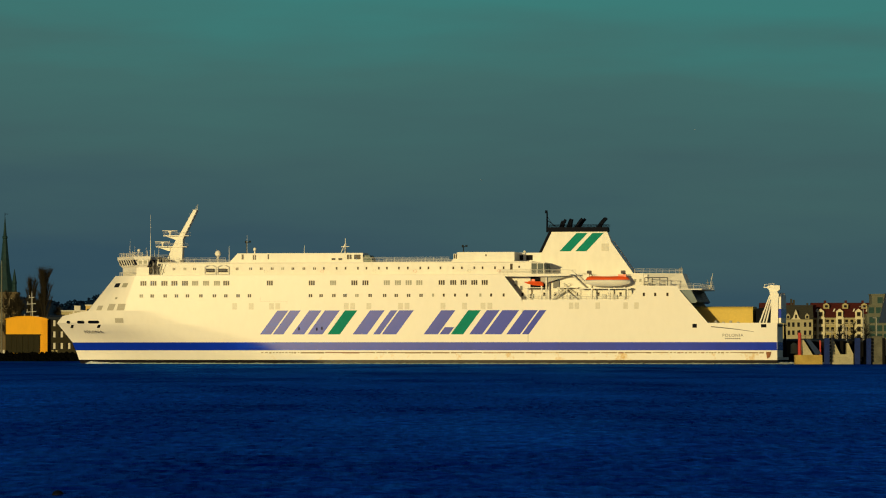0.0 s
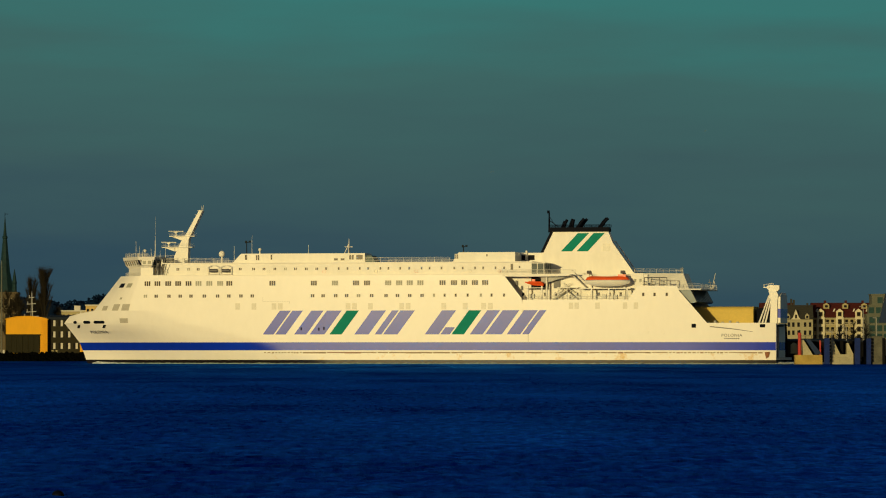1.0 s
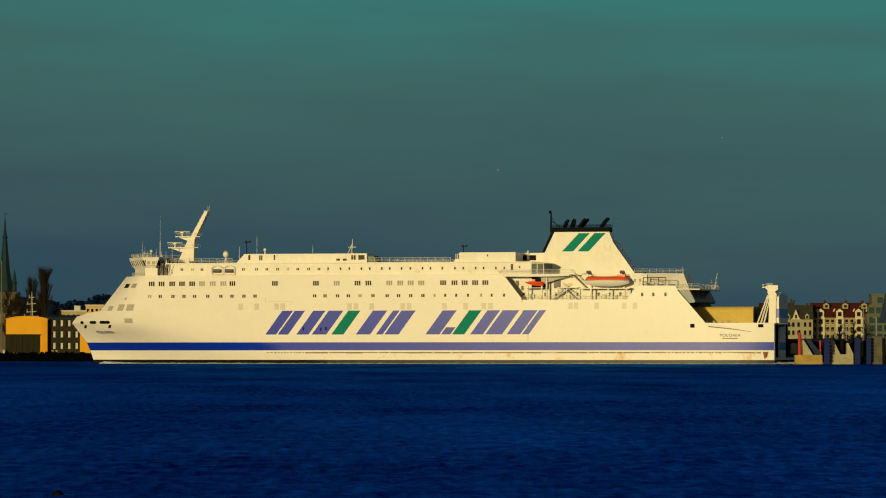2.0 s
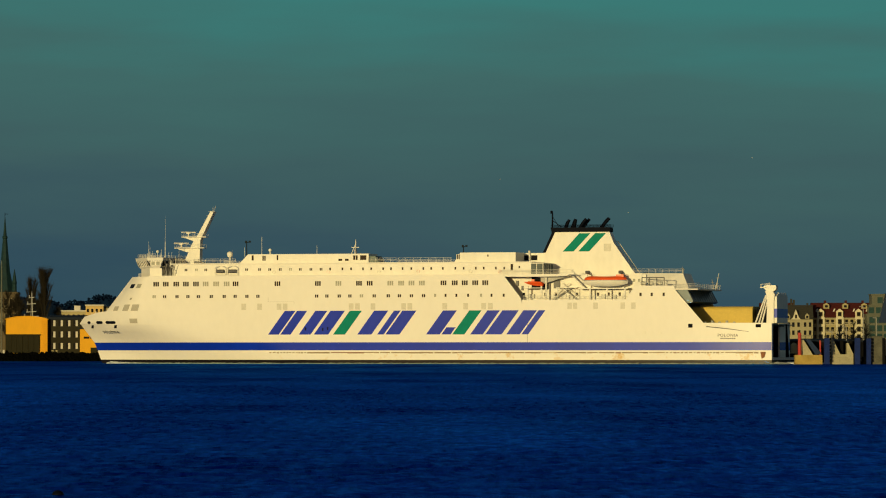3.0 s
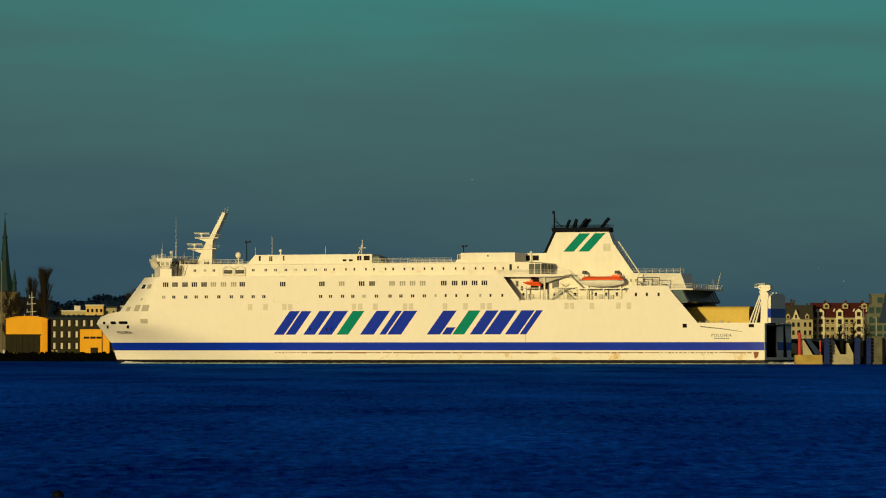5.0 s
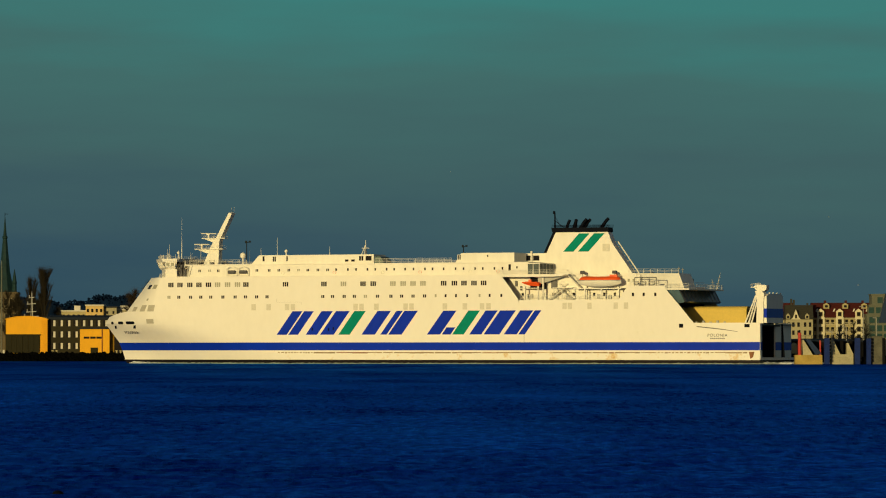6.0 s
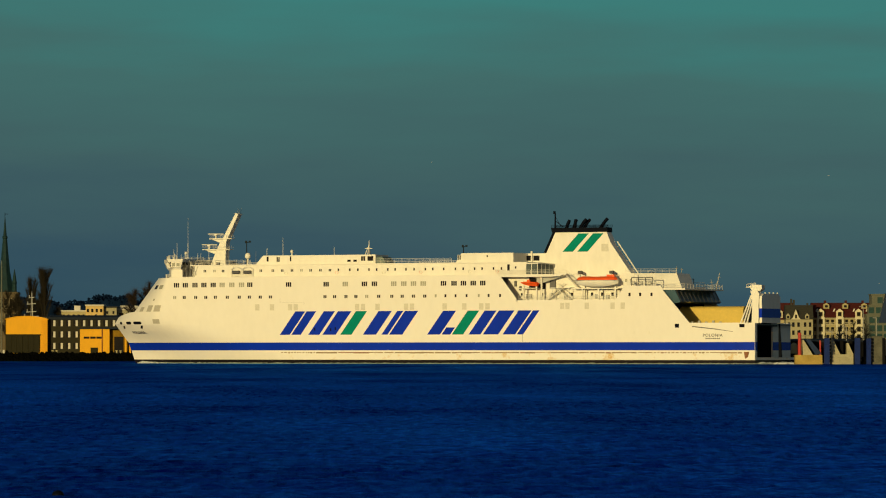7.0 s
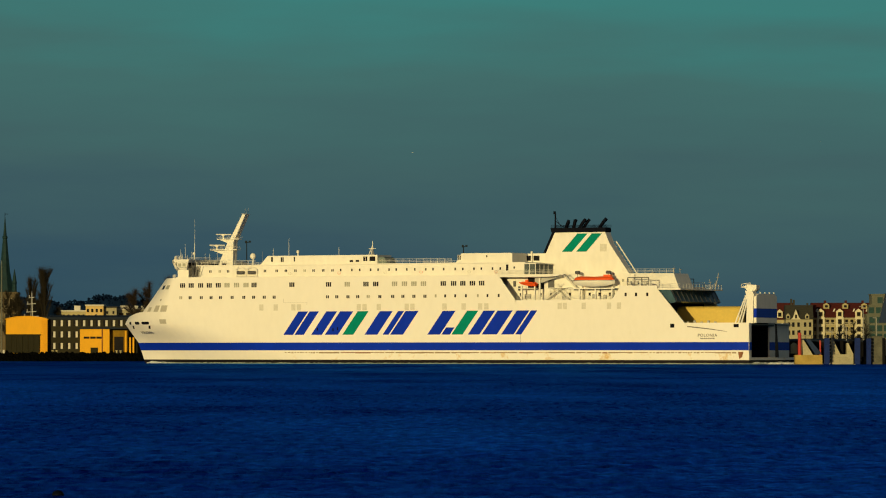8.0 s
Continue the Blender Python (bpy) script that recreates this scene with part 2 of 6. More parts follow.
def water_sheet():
    """One sheet to the horizon: fine wind waves in the open harbour before the lens, flat farther out and to the sides."""
    rng = np.random.RandomState(5)
    n_r, n_a = 1650, 290
    r = 46.0 * (1000.0 / 46.0) ** (np.arange(n_r) / (n_r - 1.0))
    ang = np.radians(np.linspace(-7.6, 7.6, n_a))
    R, A = np.meshgrid(r, ang, indexing="ij")
    X, Y, Z = R * np.sin(A), R * np.cos(A), np.zeros_like(R)
    cell = np.maximum(R * (ang[1] - ang[0]), R * math.log(1000.0 / 46.0) / n_r)
    for i in range(70):
        length = 0.36 * (3.6 / 0.36) ** rng.rand()
        th = math.radians(250) + rng.randn() * 0.75
        amp = 0.0052 * length ** 0.5 * (0.5 + rng.rand())
        keep = np.clip(length / cell / 2.2 - 0.6, 0, 1)
        k = 2 * math.pi / length
        ph = k * (X * math.cos(th) + Y * math.sin(th)) + rng.rand() * 6.283
        Z += amp * keep * (np.sin(ph) + 0.25 * np.sin(2 * ph + 0.8))
    # wind patches: calmer and rougher water
    gust = 0.85 + 0.3 * np.sin(X * 0.09 + Y * 0.021 + 1.0) * np.sin(Y * 0.033 + 2.0) + 0.2 * np.sin(X * 0.23 - Y * 0.05)
    edge = np.clip((7.6 - np.abs(np.degrees(A))) / 0.6, 0, 1) * np.clip((R - 46) / 6, 0, 1) * np.clip((980 - R) / 260, 0, 1)
    Z *= gust * edge
    verts = np.stack([X, Y, Z], -1).reshape(-1, 3)
    idx = np.arange(n_r * n_a).reshape(n_r, n_a)
    quads = np.stack([idx[:-1, :-1], idx[:-1, 1:], idx[1:, 1:], idx[1:, :-1]], -1).reshape(-1, 4)
    n0 = len(verts)
    rim = np.array([(-4700, -600, 0), (4700, -600, 0), (4700, 4700, 0), (-4700, 4700, 0)], float)
    c = [int(idx[0, 0]), int(idx[0, -1]), int(idx[-1, -1]), int(idx[-1, 0])]
    me = bpy.data.meshes.new("water")
    faces = [tuple(q) for q in quads.tolist()]
    faces += [(n0, n0 + 1) + tuple(int(v) for v in idx[0, ::-1])]
    faces += [(n0 + 1, n0 + 2) + tuple(int(v) for v in idx[::-1, -1])]
    faces += [(n0 + 2, n0 + 3) + tuple(int(v) for v in idx[-1, :])]
    faces += [(n0 + 3, n0) + tuple(int(v) for v in idx[:, 0])]
    me.from_pydata(np.vstack([verts, rim]).tolist(), [], faces)
    for p in me.polygons:
        p.use_smooth = True
    me.materials.append(SEA)
    return tagged(new("water", me), "dark blue rippled harbour water at evening", "water", kind="structure")


water = water_sheet()

bm = bmesh.new()
ring = []
for i in range(41):
    a = radians(-60 + 3 * i)
    ring.append([bm.verts.new((4450 * math.sin(a), 4450 * math.cos(a), z)) for z in (-6, 375)])
for a, b in zip(ring, ring[1:]):
    bm.faces.new((a[0], b[0], b[1], a[1]))
backdrop = solid("backdrop", bm, SKY, "blue-green evening sky with faint cloud veils", "sky", kind="structure")

# ---- the ferry: x runs from the transom to the bow, y to port, z up from the waterline ----
HB = 13.5
LEVELS = ((-3.0, 95, 163.0, 1.7), (0.0, 106, 166.0, 2.0), (2.85, 114, 167.0, 2.3), (4.75, 121, 167.8, 2.5), (8.6, 135, 170.9, 2.8), (9.5, 137, 171.6, 2.9), (10.4, 139, 171.2, 3.0), (12.3, 141, 170.0, 3.4))


def level(z):
    for a, b in zip(LEVELS, LEVELS[1:]):
        if z <= b[0]:
            k = max(0, (z - a[0]) / (b[0] - a[0]))
            return [u + (v - u) * k for u, v in zip(a[1:], b[1:])]
    return LEVELS[-1][1:]


def breadth(x, z):
    full, end, p = level(z)
    if x < 5:
        return HB - 0.05 * (5 - x)
    if x <= full:
        return HB
    b = HB * max(0.0, 1 - ((x - full) / (end - full)) ** p)
    if z > 5.5:
        # the topsides swell out to meet the deckhouse above
        b += max(0.0, upper_breadth(x, 12.3) - b) * min(1.0, (z - 5.5) / 6.8) ** 1.35
    return b


def upper_breadth(x, z):
    """Half breadth of the deckhouse above the forecastle: full, then a long chamfer, then a nearly flat raking front."""
    full, end = upper_ends(z)
    corner = end - 1.2
    if x <= full:
        return HB
    if x >= end:
        return 0.0
    if x < corner:
        return HB - 5.8 * ((x - full) / (corner - full)) ** 1.4
    return 7.7 * math.sqrt(1 - ((x - corner) / 1.2) ** 2)


def upper_ends(z):
    return 152.5 - 0.35 * (z - 12.3), 163.0 - 0.80 * (z - 12.3)


def loft(bm, rows):
    """Rows of points from keel upward (port side), mirrored and closed to a body."""
    vs = [[bm.verts.new(p) for p in r] for r in rows]
    for a, b in zip(vs, vs[1:]):
        for i in range(len(a) - 1):
            bm.faces.new((a[i], a[i + 1], b[i + 1], b[i]))
    return vs


def build_hull(ferry):
    bm = bmesh.new()
    us = [0, 0.03, 0.12, 0.25, 0.4, 0.5, 0.6] + [0.6 + 0.4 * i / 60 for i in range(1, 61)]
    zs = [-3, -1, 0, 1, 2, 2.85, 3.8, 4.75, 6, 7.3, 8.6, 9.1]
    for s in (1, -1):
        rows = []
        for z in zs:
            end = level(z)[1]
            rows.append([(max(u * end, 1.4 if s < 0 else 0.0), s * breadth(u * end, z), z) for u in us])
        loft(bm, rows)
        # forecastle and upper bow, from amidships forward
        rows = []
        for z in (9.1, 9.5, 10.0, 10.4, 11.0, 11.6, 12.3):
            end = level(z)[1]
            rows.append([])
            for u in [0.0] + [u for u in us if u >= 0.4]:
                x = u * end if u else 58.0
                # sheer drops towards the stem
                zz = z if x < 161 else 9.1 + (z - 9.1) * (1 - 0.38 * ((x - 161) / (end - 161)) ** 1.3)
                rows[-1].append((x, s * breadth(x, zz), zz))
        loft(bm, rows)
    hull = part("hull", bm, HULL, ferry, "white steel hull with rust stains at the waterline", smooth=25)
    # decks
    bm = bmesh.new()
    pl = [(x, breadth(x, 9.1) - 0.15) for x in (0.3, 5, 20, 40, 59)]
    prism(bm, pl + [(x, -y) for x, y in reversed(pl)], 8.7, 8.9, "z")
    part("mooring_deck", bm, DECK, ferry, "green-grey steel aft mooring deck")
    bm = bmesh.new()
    pl = [(x, max(0.1, breadth(x, 9.6) - 0.35)) for x in range(140, 169, 2)]
    prism(bm, pl + [(x, -y) for x, y in reversed(pl)], 9.7, 9.9, "z")
    part("forecastle_deck", bm, DECK, ferry, "green-grey steel forecastle deck")
    # blue band
    bm = bmesh.new()
    for s in (1, -1):
        rows = []
        for z in (2.85, 3.8, 4.75):
            end = level(z)[1]
            rows.append([(max(u * end, 1.4 if s < 0 else 0.0) + (0.03 if u == 1 else 0), s * (breadth(u * end, z) + 0.03), z) for u in us])
        loft(bm, rows)
    part("blue_band", bm, BLUE, ferry, "royal blue band painted along the hull", smooth=25)
    # fender strake: clean white ledge; brown lengths below paint its shadow and real rust
    rng = random.Random(2)
    for s in (1, -1):
        bm = bmesh.new()
        for i in range(24):
            x0 = 3 + i * 4.9
            y = s * min(breadth(x0, 2.5), breadth(x0 + 4.9, 2.5))
            box(bm, x0, x0 + 4.9, *sorted((y - s * 0.1, y + s * 0.16)), 2.42, 2.72)
        part("fender_strake", bm, WHITE, ferry, "white rubbing strake above the waterline")
        x0 = 3.0
        while x0 < 119:
            dashed = x0 > 106 or 9 < x0 < 24
            w = rng.choice((0.4, 0.5, 0.7)) if dashed else rng.choice((1.2, 2.4, 4.0, 5.5))
            bm = bmesh.new()
            y = s * min(breadth(x0, 2.3), breadth(x0 + w, 2.3))
            box(bm, x0, x0 + w, *sorted((y - s * 0.1, y + s * 0.05)), 2.16 + rng.uniform(-0.04, 0.1), 2.40)
            part("shade_and_rust_length", bm, SHADE_AND_WEAR if rng.random() < 0.8 else RUSTRED if dashed or rng.random() < 0.4 else RUST, ferry, "brown length painted as the strake's shadow, with rust")
            x0 += w + (rng.choice((0.2, 0.35)) if dashed else rng.choice((0.02, 0.02, 0.3)))
    return hull


def build_upper(ferry):
    bm = bmesh.new()
    zs = [12.3, 13.7, 15.1, 16.5, 17.9, 19.3, 20.6]
    for s in (1, -1):
        rows = []
        for z in zs:
            full, end = upper_ends(z)
            r = [(x, s * HB, z) for x in (58.3 + (z - 14.8) * 0.76 if z > 14.8 else 58.3, 100, full - 3, full - 0.6, full)]
            r += [(full + (end - full) * math.sin(math.pi / 2 * i / 22), s * upper_breadth(full + (end - full) * math.sin(math.pi / 2 * i / 22), z), z) for i in range(1, 23)]
            rows.append(r)
        loft(bm, rows)
    tops = [v for v in bm.verts if v.co.z > 20.59]
    port = sorted([v for v in tops if v.co.y > 1e-4], key=lambda v: v.co.x)
    star = sorted([v for v in tops if v.co.y < -1e-4], key=lambda v: v.co.x)
    for a, b, c, d in zip(port, port[1:], star, star[1:]):
        bm.faces.new((a, b, d, c))
    house = part("forward_deckhouse", bm, HULL, ferry, "white steel deckhouse side with rows of windows", smooth=25)

    bm = bmesh.new()
    # inner core abaft the recess
    prism(bm, [(23.0, 8.9), (62.5, 8.9), (62.5, 20.6), (30.0, 20.6), (30.0, 17.0), (23.0, 17.0)], -9.4, 9.4)
    core = part("inner_deckhouse", bm, WHITE, ferry, "white inner deckhouse wall behind the boat deck")
    # aft side plates with the boat-deck recess and raking end
    for s in (1, -1):
        bm = bmesh.new()
        poly = [(15.6, 9.1), (58.3, 9.1), (58.3, 14.7), (33.8, 14.7), (31.6, 17.9), (22.6, 17.9), (22.3, 17.0)]
        y0, y1 = sorted((s * (HB - 0.35), s * HB))
        prism(bm, poly, y0, y1)
        part("side_plating", bm, HULL, ferry, "white hull side plating around the boat deck")
    bm = bmesh.new()
    box(bm, 24, 58.3, -HB + 0.4, HB - 0.4, 14.5, 14.66)
    part("boat_deck", bm, DECK, ferry)
    return house, core


# brown that carries the strake's shadow line as well as worn paint
SHADE_AND_WEAR = mat("brown_shade_and_wear", (0.36, 0.25, 0.13), 0.7, spec=0.05, scale=0.6, second=(0.15, 0.09, 0.045), stretch=(0.5, 1, 1))
GREYDARK = mat("dark_grey_paint_and_shade", (0.09, 0.09, 0.10), 0.5, vary=0.3, scale=2)
RUSTRED = mat("rust_red", (0.26, 0.10, 0.04), 0.8, vary=0.4, scale=1.5)
ferry = thing("ferry", "large white passenger and car ferry turning in the harbour", "ferry")
ferry.scale.z = 0.977
HULL_OB = build_hull(ferry)
HOUSE, CORE = build_upper(ferry)


def patch(name, fn, x0, x1, z0, z1, material, parent, off=0.05, shear=0.0, round_=0.0, side=1, label=""):
    """A plate that follows the hull surface; shear leans it forward going down; round_ clips its corners."""
    bm = bmesh.new()
    nx = 8
    grid = []
    for iz in range(5):
        kz = iz / 4
        inset = round_ * (1 - math.sqrt(max(0, 1 - (2 * kz - 1) ** 2)))
        row = []
        for ix in range(nx + 1):
            x = (x0 + inset) + (x1 - x0 - 2 * inset) * ix / nx - shear * (kz - 0.5)
            z = z0 + (z1 - z0) * kz
            row.append((x, z))
        grid.append(row)
    rows = [[(x, side * (fn(x, z) + off), z) for x, z in r] for r in grid]
    back = [[(x, side * (fn(x, z) - 0.05), z) for x, z in r] for r in grid]
    f, b = loft(bm, rows), loft(bm, back)
    edge_f = f[0] + [r[-1] for r in f[1:]] + f[-1][-2::-1] + [r[0] for r in f[-2:0:-1]]
    edge_b = b[0] + [r[-1] for r in b[1:]] + b[-1][-2::-1] + [r[0] for r in b[-2:0:-1]]
    for i in range(len(edge_f)):
        j = (i + 1) % len(edge_f)
        bm.faces.new((edge_f[i], edge_f[j], edge_b[j], edge_b[i]))
    return part(name, bm, material, parent, label)


MESHES = {}


def window_meshes(w, h, panes):
    key = (w, h, panes)
    if key not in MESHES:
        bm = bmesh.new()
        t = 0.07
        box(bm, -w / 2 - t, w / 2 + t, -0.05, 0.03, -h / 2 - t, h / 2 + t)
        step = w / panes
        fr = finish(bm, "window_frame")
        fr.materials.append(WHITE)
        bm = bmesh.new()
        g = 0.06 if panes > 1 else 0.0
        box(bm, -step / 2 + g, step / 2 - g, -0.02, 0.05, -h / 2, h / 2)
        MESHES[key] = (fr, finish(bm, "pane"))
    return MESHES[key]


PANES = {}


def window(parent, x, y, z, w, h, panes, material, side=1):
    fr, pane = window_meshes(w, h, panes)
    key = (w, h, panes, material.name)
    if key not in PANES:
        PANES[key] = pane.copy()
        PANES[key].materials.clear()
        PANES[key].materials.append(material)
    turn = pose(x, side * y, z, 0, 0, 0 if side > 0 else 180)
    win = part("window", fr, None, parent)
    win.matrix_basis = turn
    for i in range(panes):
        p = part("pane", PANES[key], None, win)
        p.location = (-w / 2 + (i + 0.5) * w / panes, 0, 0)


def rows_of_windows():
    triple = [147.3, 144.9, 142.3, 139.9, 137.4, 135.0, 132.4, 129.8, 127.6, 117.3, 107.4, 102.4, 97.4, 94.8, 89.8, 87.2, 84.7, 82.2, 77.0, 74.3, 71.9, 69.4, 67.0]
    blind = {135.0, 132.4, 129.8, 102.4, 89.8, 87.2, 84.7, 82.2}
    for x in triple:
        for s in (1, -1):
            window(HOUSE, x, HB, 18.75, 1.5, 1.1, 3, BLIND if x in blind else GLASS, s)
    double = [147.8, 145.2, 142.1, 139.4, 136.8, 133.6, 130.4, 127.7, 124.8, 122.1, 107.7, 105.2, 102.2, 99.6, 96.8, 93.7, 90.3, 87.6, 84.7, 81.8]
    for x in double:
        for s in (1, -1):
            window(HOUSE, x, HB, 15.75, 0.9, 0.72, 2, BLIND if x in (147.8, 96.8) else GLASS, s)
    for x in (79.0, 76.5, 73.9, 71.1, 68.0, 65.5, 62.6):
        for s in (1, -1):
            window(HOUSE, x, HB, 15.8, 0.45, 0.72, 1, BLIND if x in (79.0, 68.0) else GLASS, s)
    for x in (30.3, 27.7, 24.9):
        for s in (1, -1):
            window(PLATING[s], x, HB, 15.85, 0.5, 0.8, 1, GLASS, s)
    for x in (140.3, 137.7, 135.4, 125.3, 122.1, 119.6, 117.0, 114.5, 112.1, 109.5, 107.0):
        for s in (1, -1):
            window(TIER, x, 12.3, 22.15, 0.75, 0.6, 2, BLIND if x in (114.5, 137.7) else GLASS, s)
    for x in (104.8, 101.8, 99.7, 96.8, 94.8, 91.9, 90.0, 87.2, 85.1, 82.2, 80.3, 77.5, 74.5, 72.5, 69.6, 67.7, 64.8, 62.8):
        for s in (1, -1):
            window(TIER, x, 12.3, 22.2, 0.38, 0.62, 1, GLASS, s)
    for x in (58.9, 53.8, 51.3, 46.3, 41.3, 38.8, 36.2):
        for s in (1, -1):
            window(CORE, x, 9.4, 16.0, 0.55, 0.8, 1, GLASS, s)
    for x, z, w, h, n in ((124.4, 25.0, 0.5, 1.2, 1), (121.6, 24.9, 0.9, 1.2, 2), (118.3, 25.0, 0.35, 1.2, 1), (102.9, 24.4, 0.9, 0.5, 1), (101.3, 24.4, 0.9, 0.5, 1), (99.2, 24.9, 1.2, 1.1, 2),
                          (97.3, 24.9, 1.5, 1.1, 1), (74.3, 24.95, 0.8, 1.1, 2), (67.2, 25.2, 0.3, 0.5, 1)):
        window(TOP, x, 10.5, z, w, h, n, GLASS)
    for x, w, h in ((61.0, 0.6, 1.5), (59.2, 0.35, 0.5)):
        window(TIER, x, 12.3, 22.4, w, h, 1, GLASS)


def hull_fittings():
    for x in (125.6, 121.7, 116.9, 115.4, 99.3, 97.8, 94.0, 86.6, 85.1, 76.7, 71.7, 67.4, 65.8):
        patch("vent", lambda x, z: HB, x - 0.55, x + 0.55, 12.5, 14.0, VENT, HOUSE, 0.05)
    for x in (47.0, 45.7, 40.9, 34.5, 32.0):
        patch("vent", lambda x, z: HB, x - 0.5, x + 0.5, 12.5, 14.0, VENT, PLATING[1], 0.05)
    for s in (1, -1):
        # windows and grilles that follow the rounded front
        patch("front_window", upper_breadth, 153.5, 155.0, 17.85, 18.85, GLASS, HOUSE, 0.06, 0.5, side=s)
        patch("front_window", upper_breadth, 151.2, 152.6, 17.85, 18.85, BLIND, HOUSE, 0.06, 0.5, side=s)
        patch("front_window", upper_breadth, 153.8, 154.4, 15.0, 15.5, BLIND, HOUSE, 0.06, 0.2, side=s)
        patch("front_grille", upper_breadth, 157.9, 159.4, 12.4, 13.5, GRILLE, HOUSE, 0.08, 0.4, side=s, label="grey grille")
        patch("front_grille", upper_breadth, 154.4, 156.2, 12.35, 13.9, GRILLE, HOUSE, 0.08, 0.6, side=s, label="grey grille")
        patch("front_grille", upper_breadth, 151.7, 153.6, 12.35, 13.9, GRILLE, HOUSE, 0.08, 0.4, side=s, label="grey grille")
        patch("bow_grille", breadth, 152.2, 154.3, 9.4, 10.5, GRILLE, HULL_OB, 0.08, side=s, label="grey grille")
        # mooring ports in the bow
        for a, b in ((167.2, 168.4), (162.9, 165.1), (158.7, 161.9)):
            patch("mooring_port", breadth, a, b, 9.25, 9.95, BLACK, HULL_OB, 0.06, 0.0, 0.35, s, "dark rounded mooring port")
        patch("fairlead", breadth, 166.5, 167.3, 8.2, 8.95, BLACK, HULL_OB, 0.06, 0.5, side=s)
        patch("fairlead", breadth, 158.6, 159.4, 8.2, 8.95, BLACK, HULL_OB, 0.06, 0.5, side=s)
        patch("mooring_port", breadth, 18.2, 19.2, 8.1, 9.0, BLACK, HULL_OB, 0.06, side=s)
        patch("mooring_port", breadth, 2.4, 3.6, 8.15, 8.9, BLACK, HULL_OB, 0.06, side=s)
        for x in (29.5, 25.8):
            patch("hatch", breadth, x - 0.35, x + 0.35, 6.6, 7.4, WHITE, HULL_OB, 0.07, side=s)
        # long tapering dark strip below the stern bulwark: the ledge's shadow, painted on
        bm = bmesh.new()
        y0, y1 = sorted((s * (HB - 0.3), s * (HB + 0.04)))
        prism(bm, [(15.0, 8.25), (9.0, 7.62), (5.2, 7.12), (5.2, 7.2), (9.0, 7.8), (15.0, 8.5)], y0, y1)
        part("ledge_shadow", bm, GREYDARK, HULL_OB, "narrow dark strip painted as the ledge's shadow")
        bm = bmesh.new()
        y0, y1 = sorted((s * (HB - 0.3), s * (HB + 0.12)))
        prism(bm, [(15.4, 8.95), (15.4, 8.52), (9.0, 7.84), (9.0, 8.0), (13.4, 8.95)], y0, y1)
        part("chafing_ledge", bm, WHITE, HULL_OB, "white chafing ledge")
    # overboard outlets, and the seams of a side door
    for x, z0, z1 in ((110.4, 7.6, 8.3), (106.2, 7.5, 8.2), (105.0, 7.7, 8.4)):
        patch("outlet", breadth, x - 0.16, x + 0.16, z0, z1, BLACK, HULL_OB, 0.055)
    patch("seam", breadth, 113.2, 119.6, 14.42, 14.46, GREYPAINT, HOUSE, 0.03)
    patch("seam", breadth, 119.55, 119.6, 14.42, 15.4, GREYPAINT, HOUSE, 0.03)
    patch("seam", breadth, 113.2, 113.25, 13.9, 14.42, GREYPAINT, HOUSE, 0.03)
    # vertical weld seam on the side
    patch("seam", breadth, 56.9, 57.02, 4.8, 12.0, GREYPAINT, HULL_OB, 0.025)
    # name on bow and stern: ship's name, then the unreadable port as bars
    for x, z, size, turn, lean in ((160.6, 7.3, 1.3, -10.0, 7.0), (10.0, 6.35, 0.98, 0.0, 0.0)):
        cu = bpy.data.curves.new("name_lettering", "FONT")
        cu.body, cu.size, cu.extrude, cu.align_x, cu.space_character = "POLONIA", size, 0.02, "CENTER", 1.18
        tmp = bpy.data.objects.new("tmp", cu)
        me = bpy.data.meshes.new_from_object(tmp)
        bpy.data.objects.remove(tmp)
        me.materials.clear()
        ob = part("name_lettering", me, GREYDARK, HULL_OB, "dark grey painted ship name")
        ym = breadth(x, z)
        dx = math.degrees(math.atan2(breadth(x + 2.6, z) - breadth(x - 2.6, z), 5.2))
        up = math.degrees(math.atan2(breadth(x, z + 0.4) - breadth(x, z - 0.4), 0.8))
        ob.matrix_basis = pose(x, ym + 0.10, z - 0.35, 0, 0, dx) @ pose(0, 0, 0, 90 + up, 0, 180)
    for i in range(8):
        patch("lettering_bar", breadth, 8.3 + i * 0.45, 8.6 + i * 0.45, 5.45, 5.72, GREYDARK, HULL_OB, 0.03, label="small dark lettering")


def side_emblem():
    """Slanted blue and green blocks painted along the side, in place of the line's name."""
    z0, z1, lean = 6.6, 12.25, 4.1
    blocks = [(119.6, 2.6, BLUE, 1), (116.6, 2.5, BLUE, 1), (112.1, 2.9, BLUE, 1), (108.4, 3.5, BLUE, 1), (103.7, 2.9, GREEN, 1), (97.8, 3.4, BLUE, 1), (93.0, 1.6, BLUE, 1), (91.0, 3.4, BLUE, 1),
              (81.2, 3.3, BLUE, 1), (77.5, 2.2, BLUE, 0.3), (74.9, 2.9, GREEN, 1), (70.6, 3.0, BLUE, 1), (67.0, 3.9, BLUE, 1), (62.0, 3.2, BLUE, 1), (58.4, 1.6, BLUE, 1)]
    for s in (1, -1):
        for x, w, m, k in blocks:
            bm = bmesh.new()
            top = z0 + (z1 - z0) * k
            y0, y1 = sorted((s * (HB - 0.05), s * (HB + 0.03)))
            prism(bm, [(x, z0), (x - w, z0), (x - w - lean * k, top), (x - lean * k, top)], y0, y1)
            part("painted_block", bm, m, HULL_OB, "slanted green block" if m is GREEN else "slanted blue block")


def rail(parent, pts, height=1.05, gap=1.8, r=0.035, paint=None):
    bm = bmesh.new()
    lattice_rail(bm, pts, height, gap, 3, r)
    return part("railing", bm, paint or WHITE, parent)


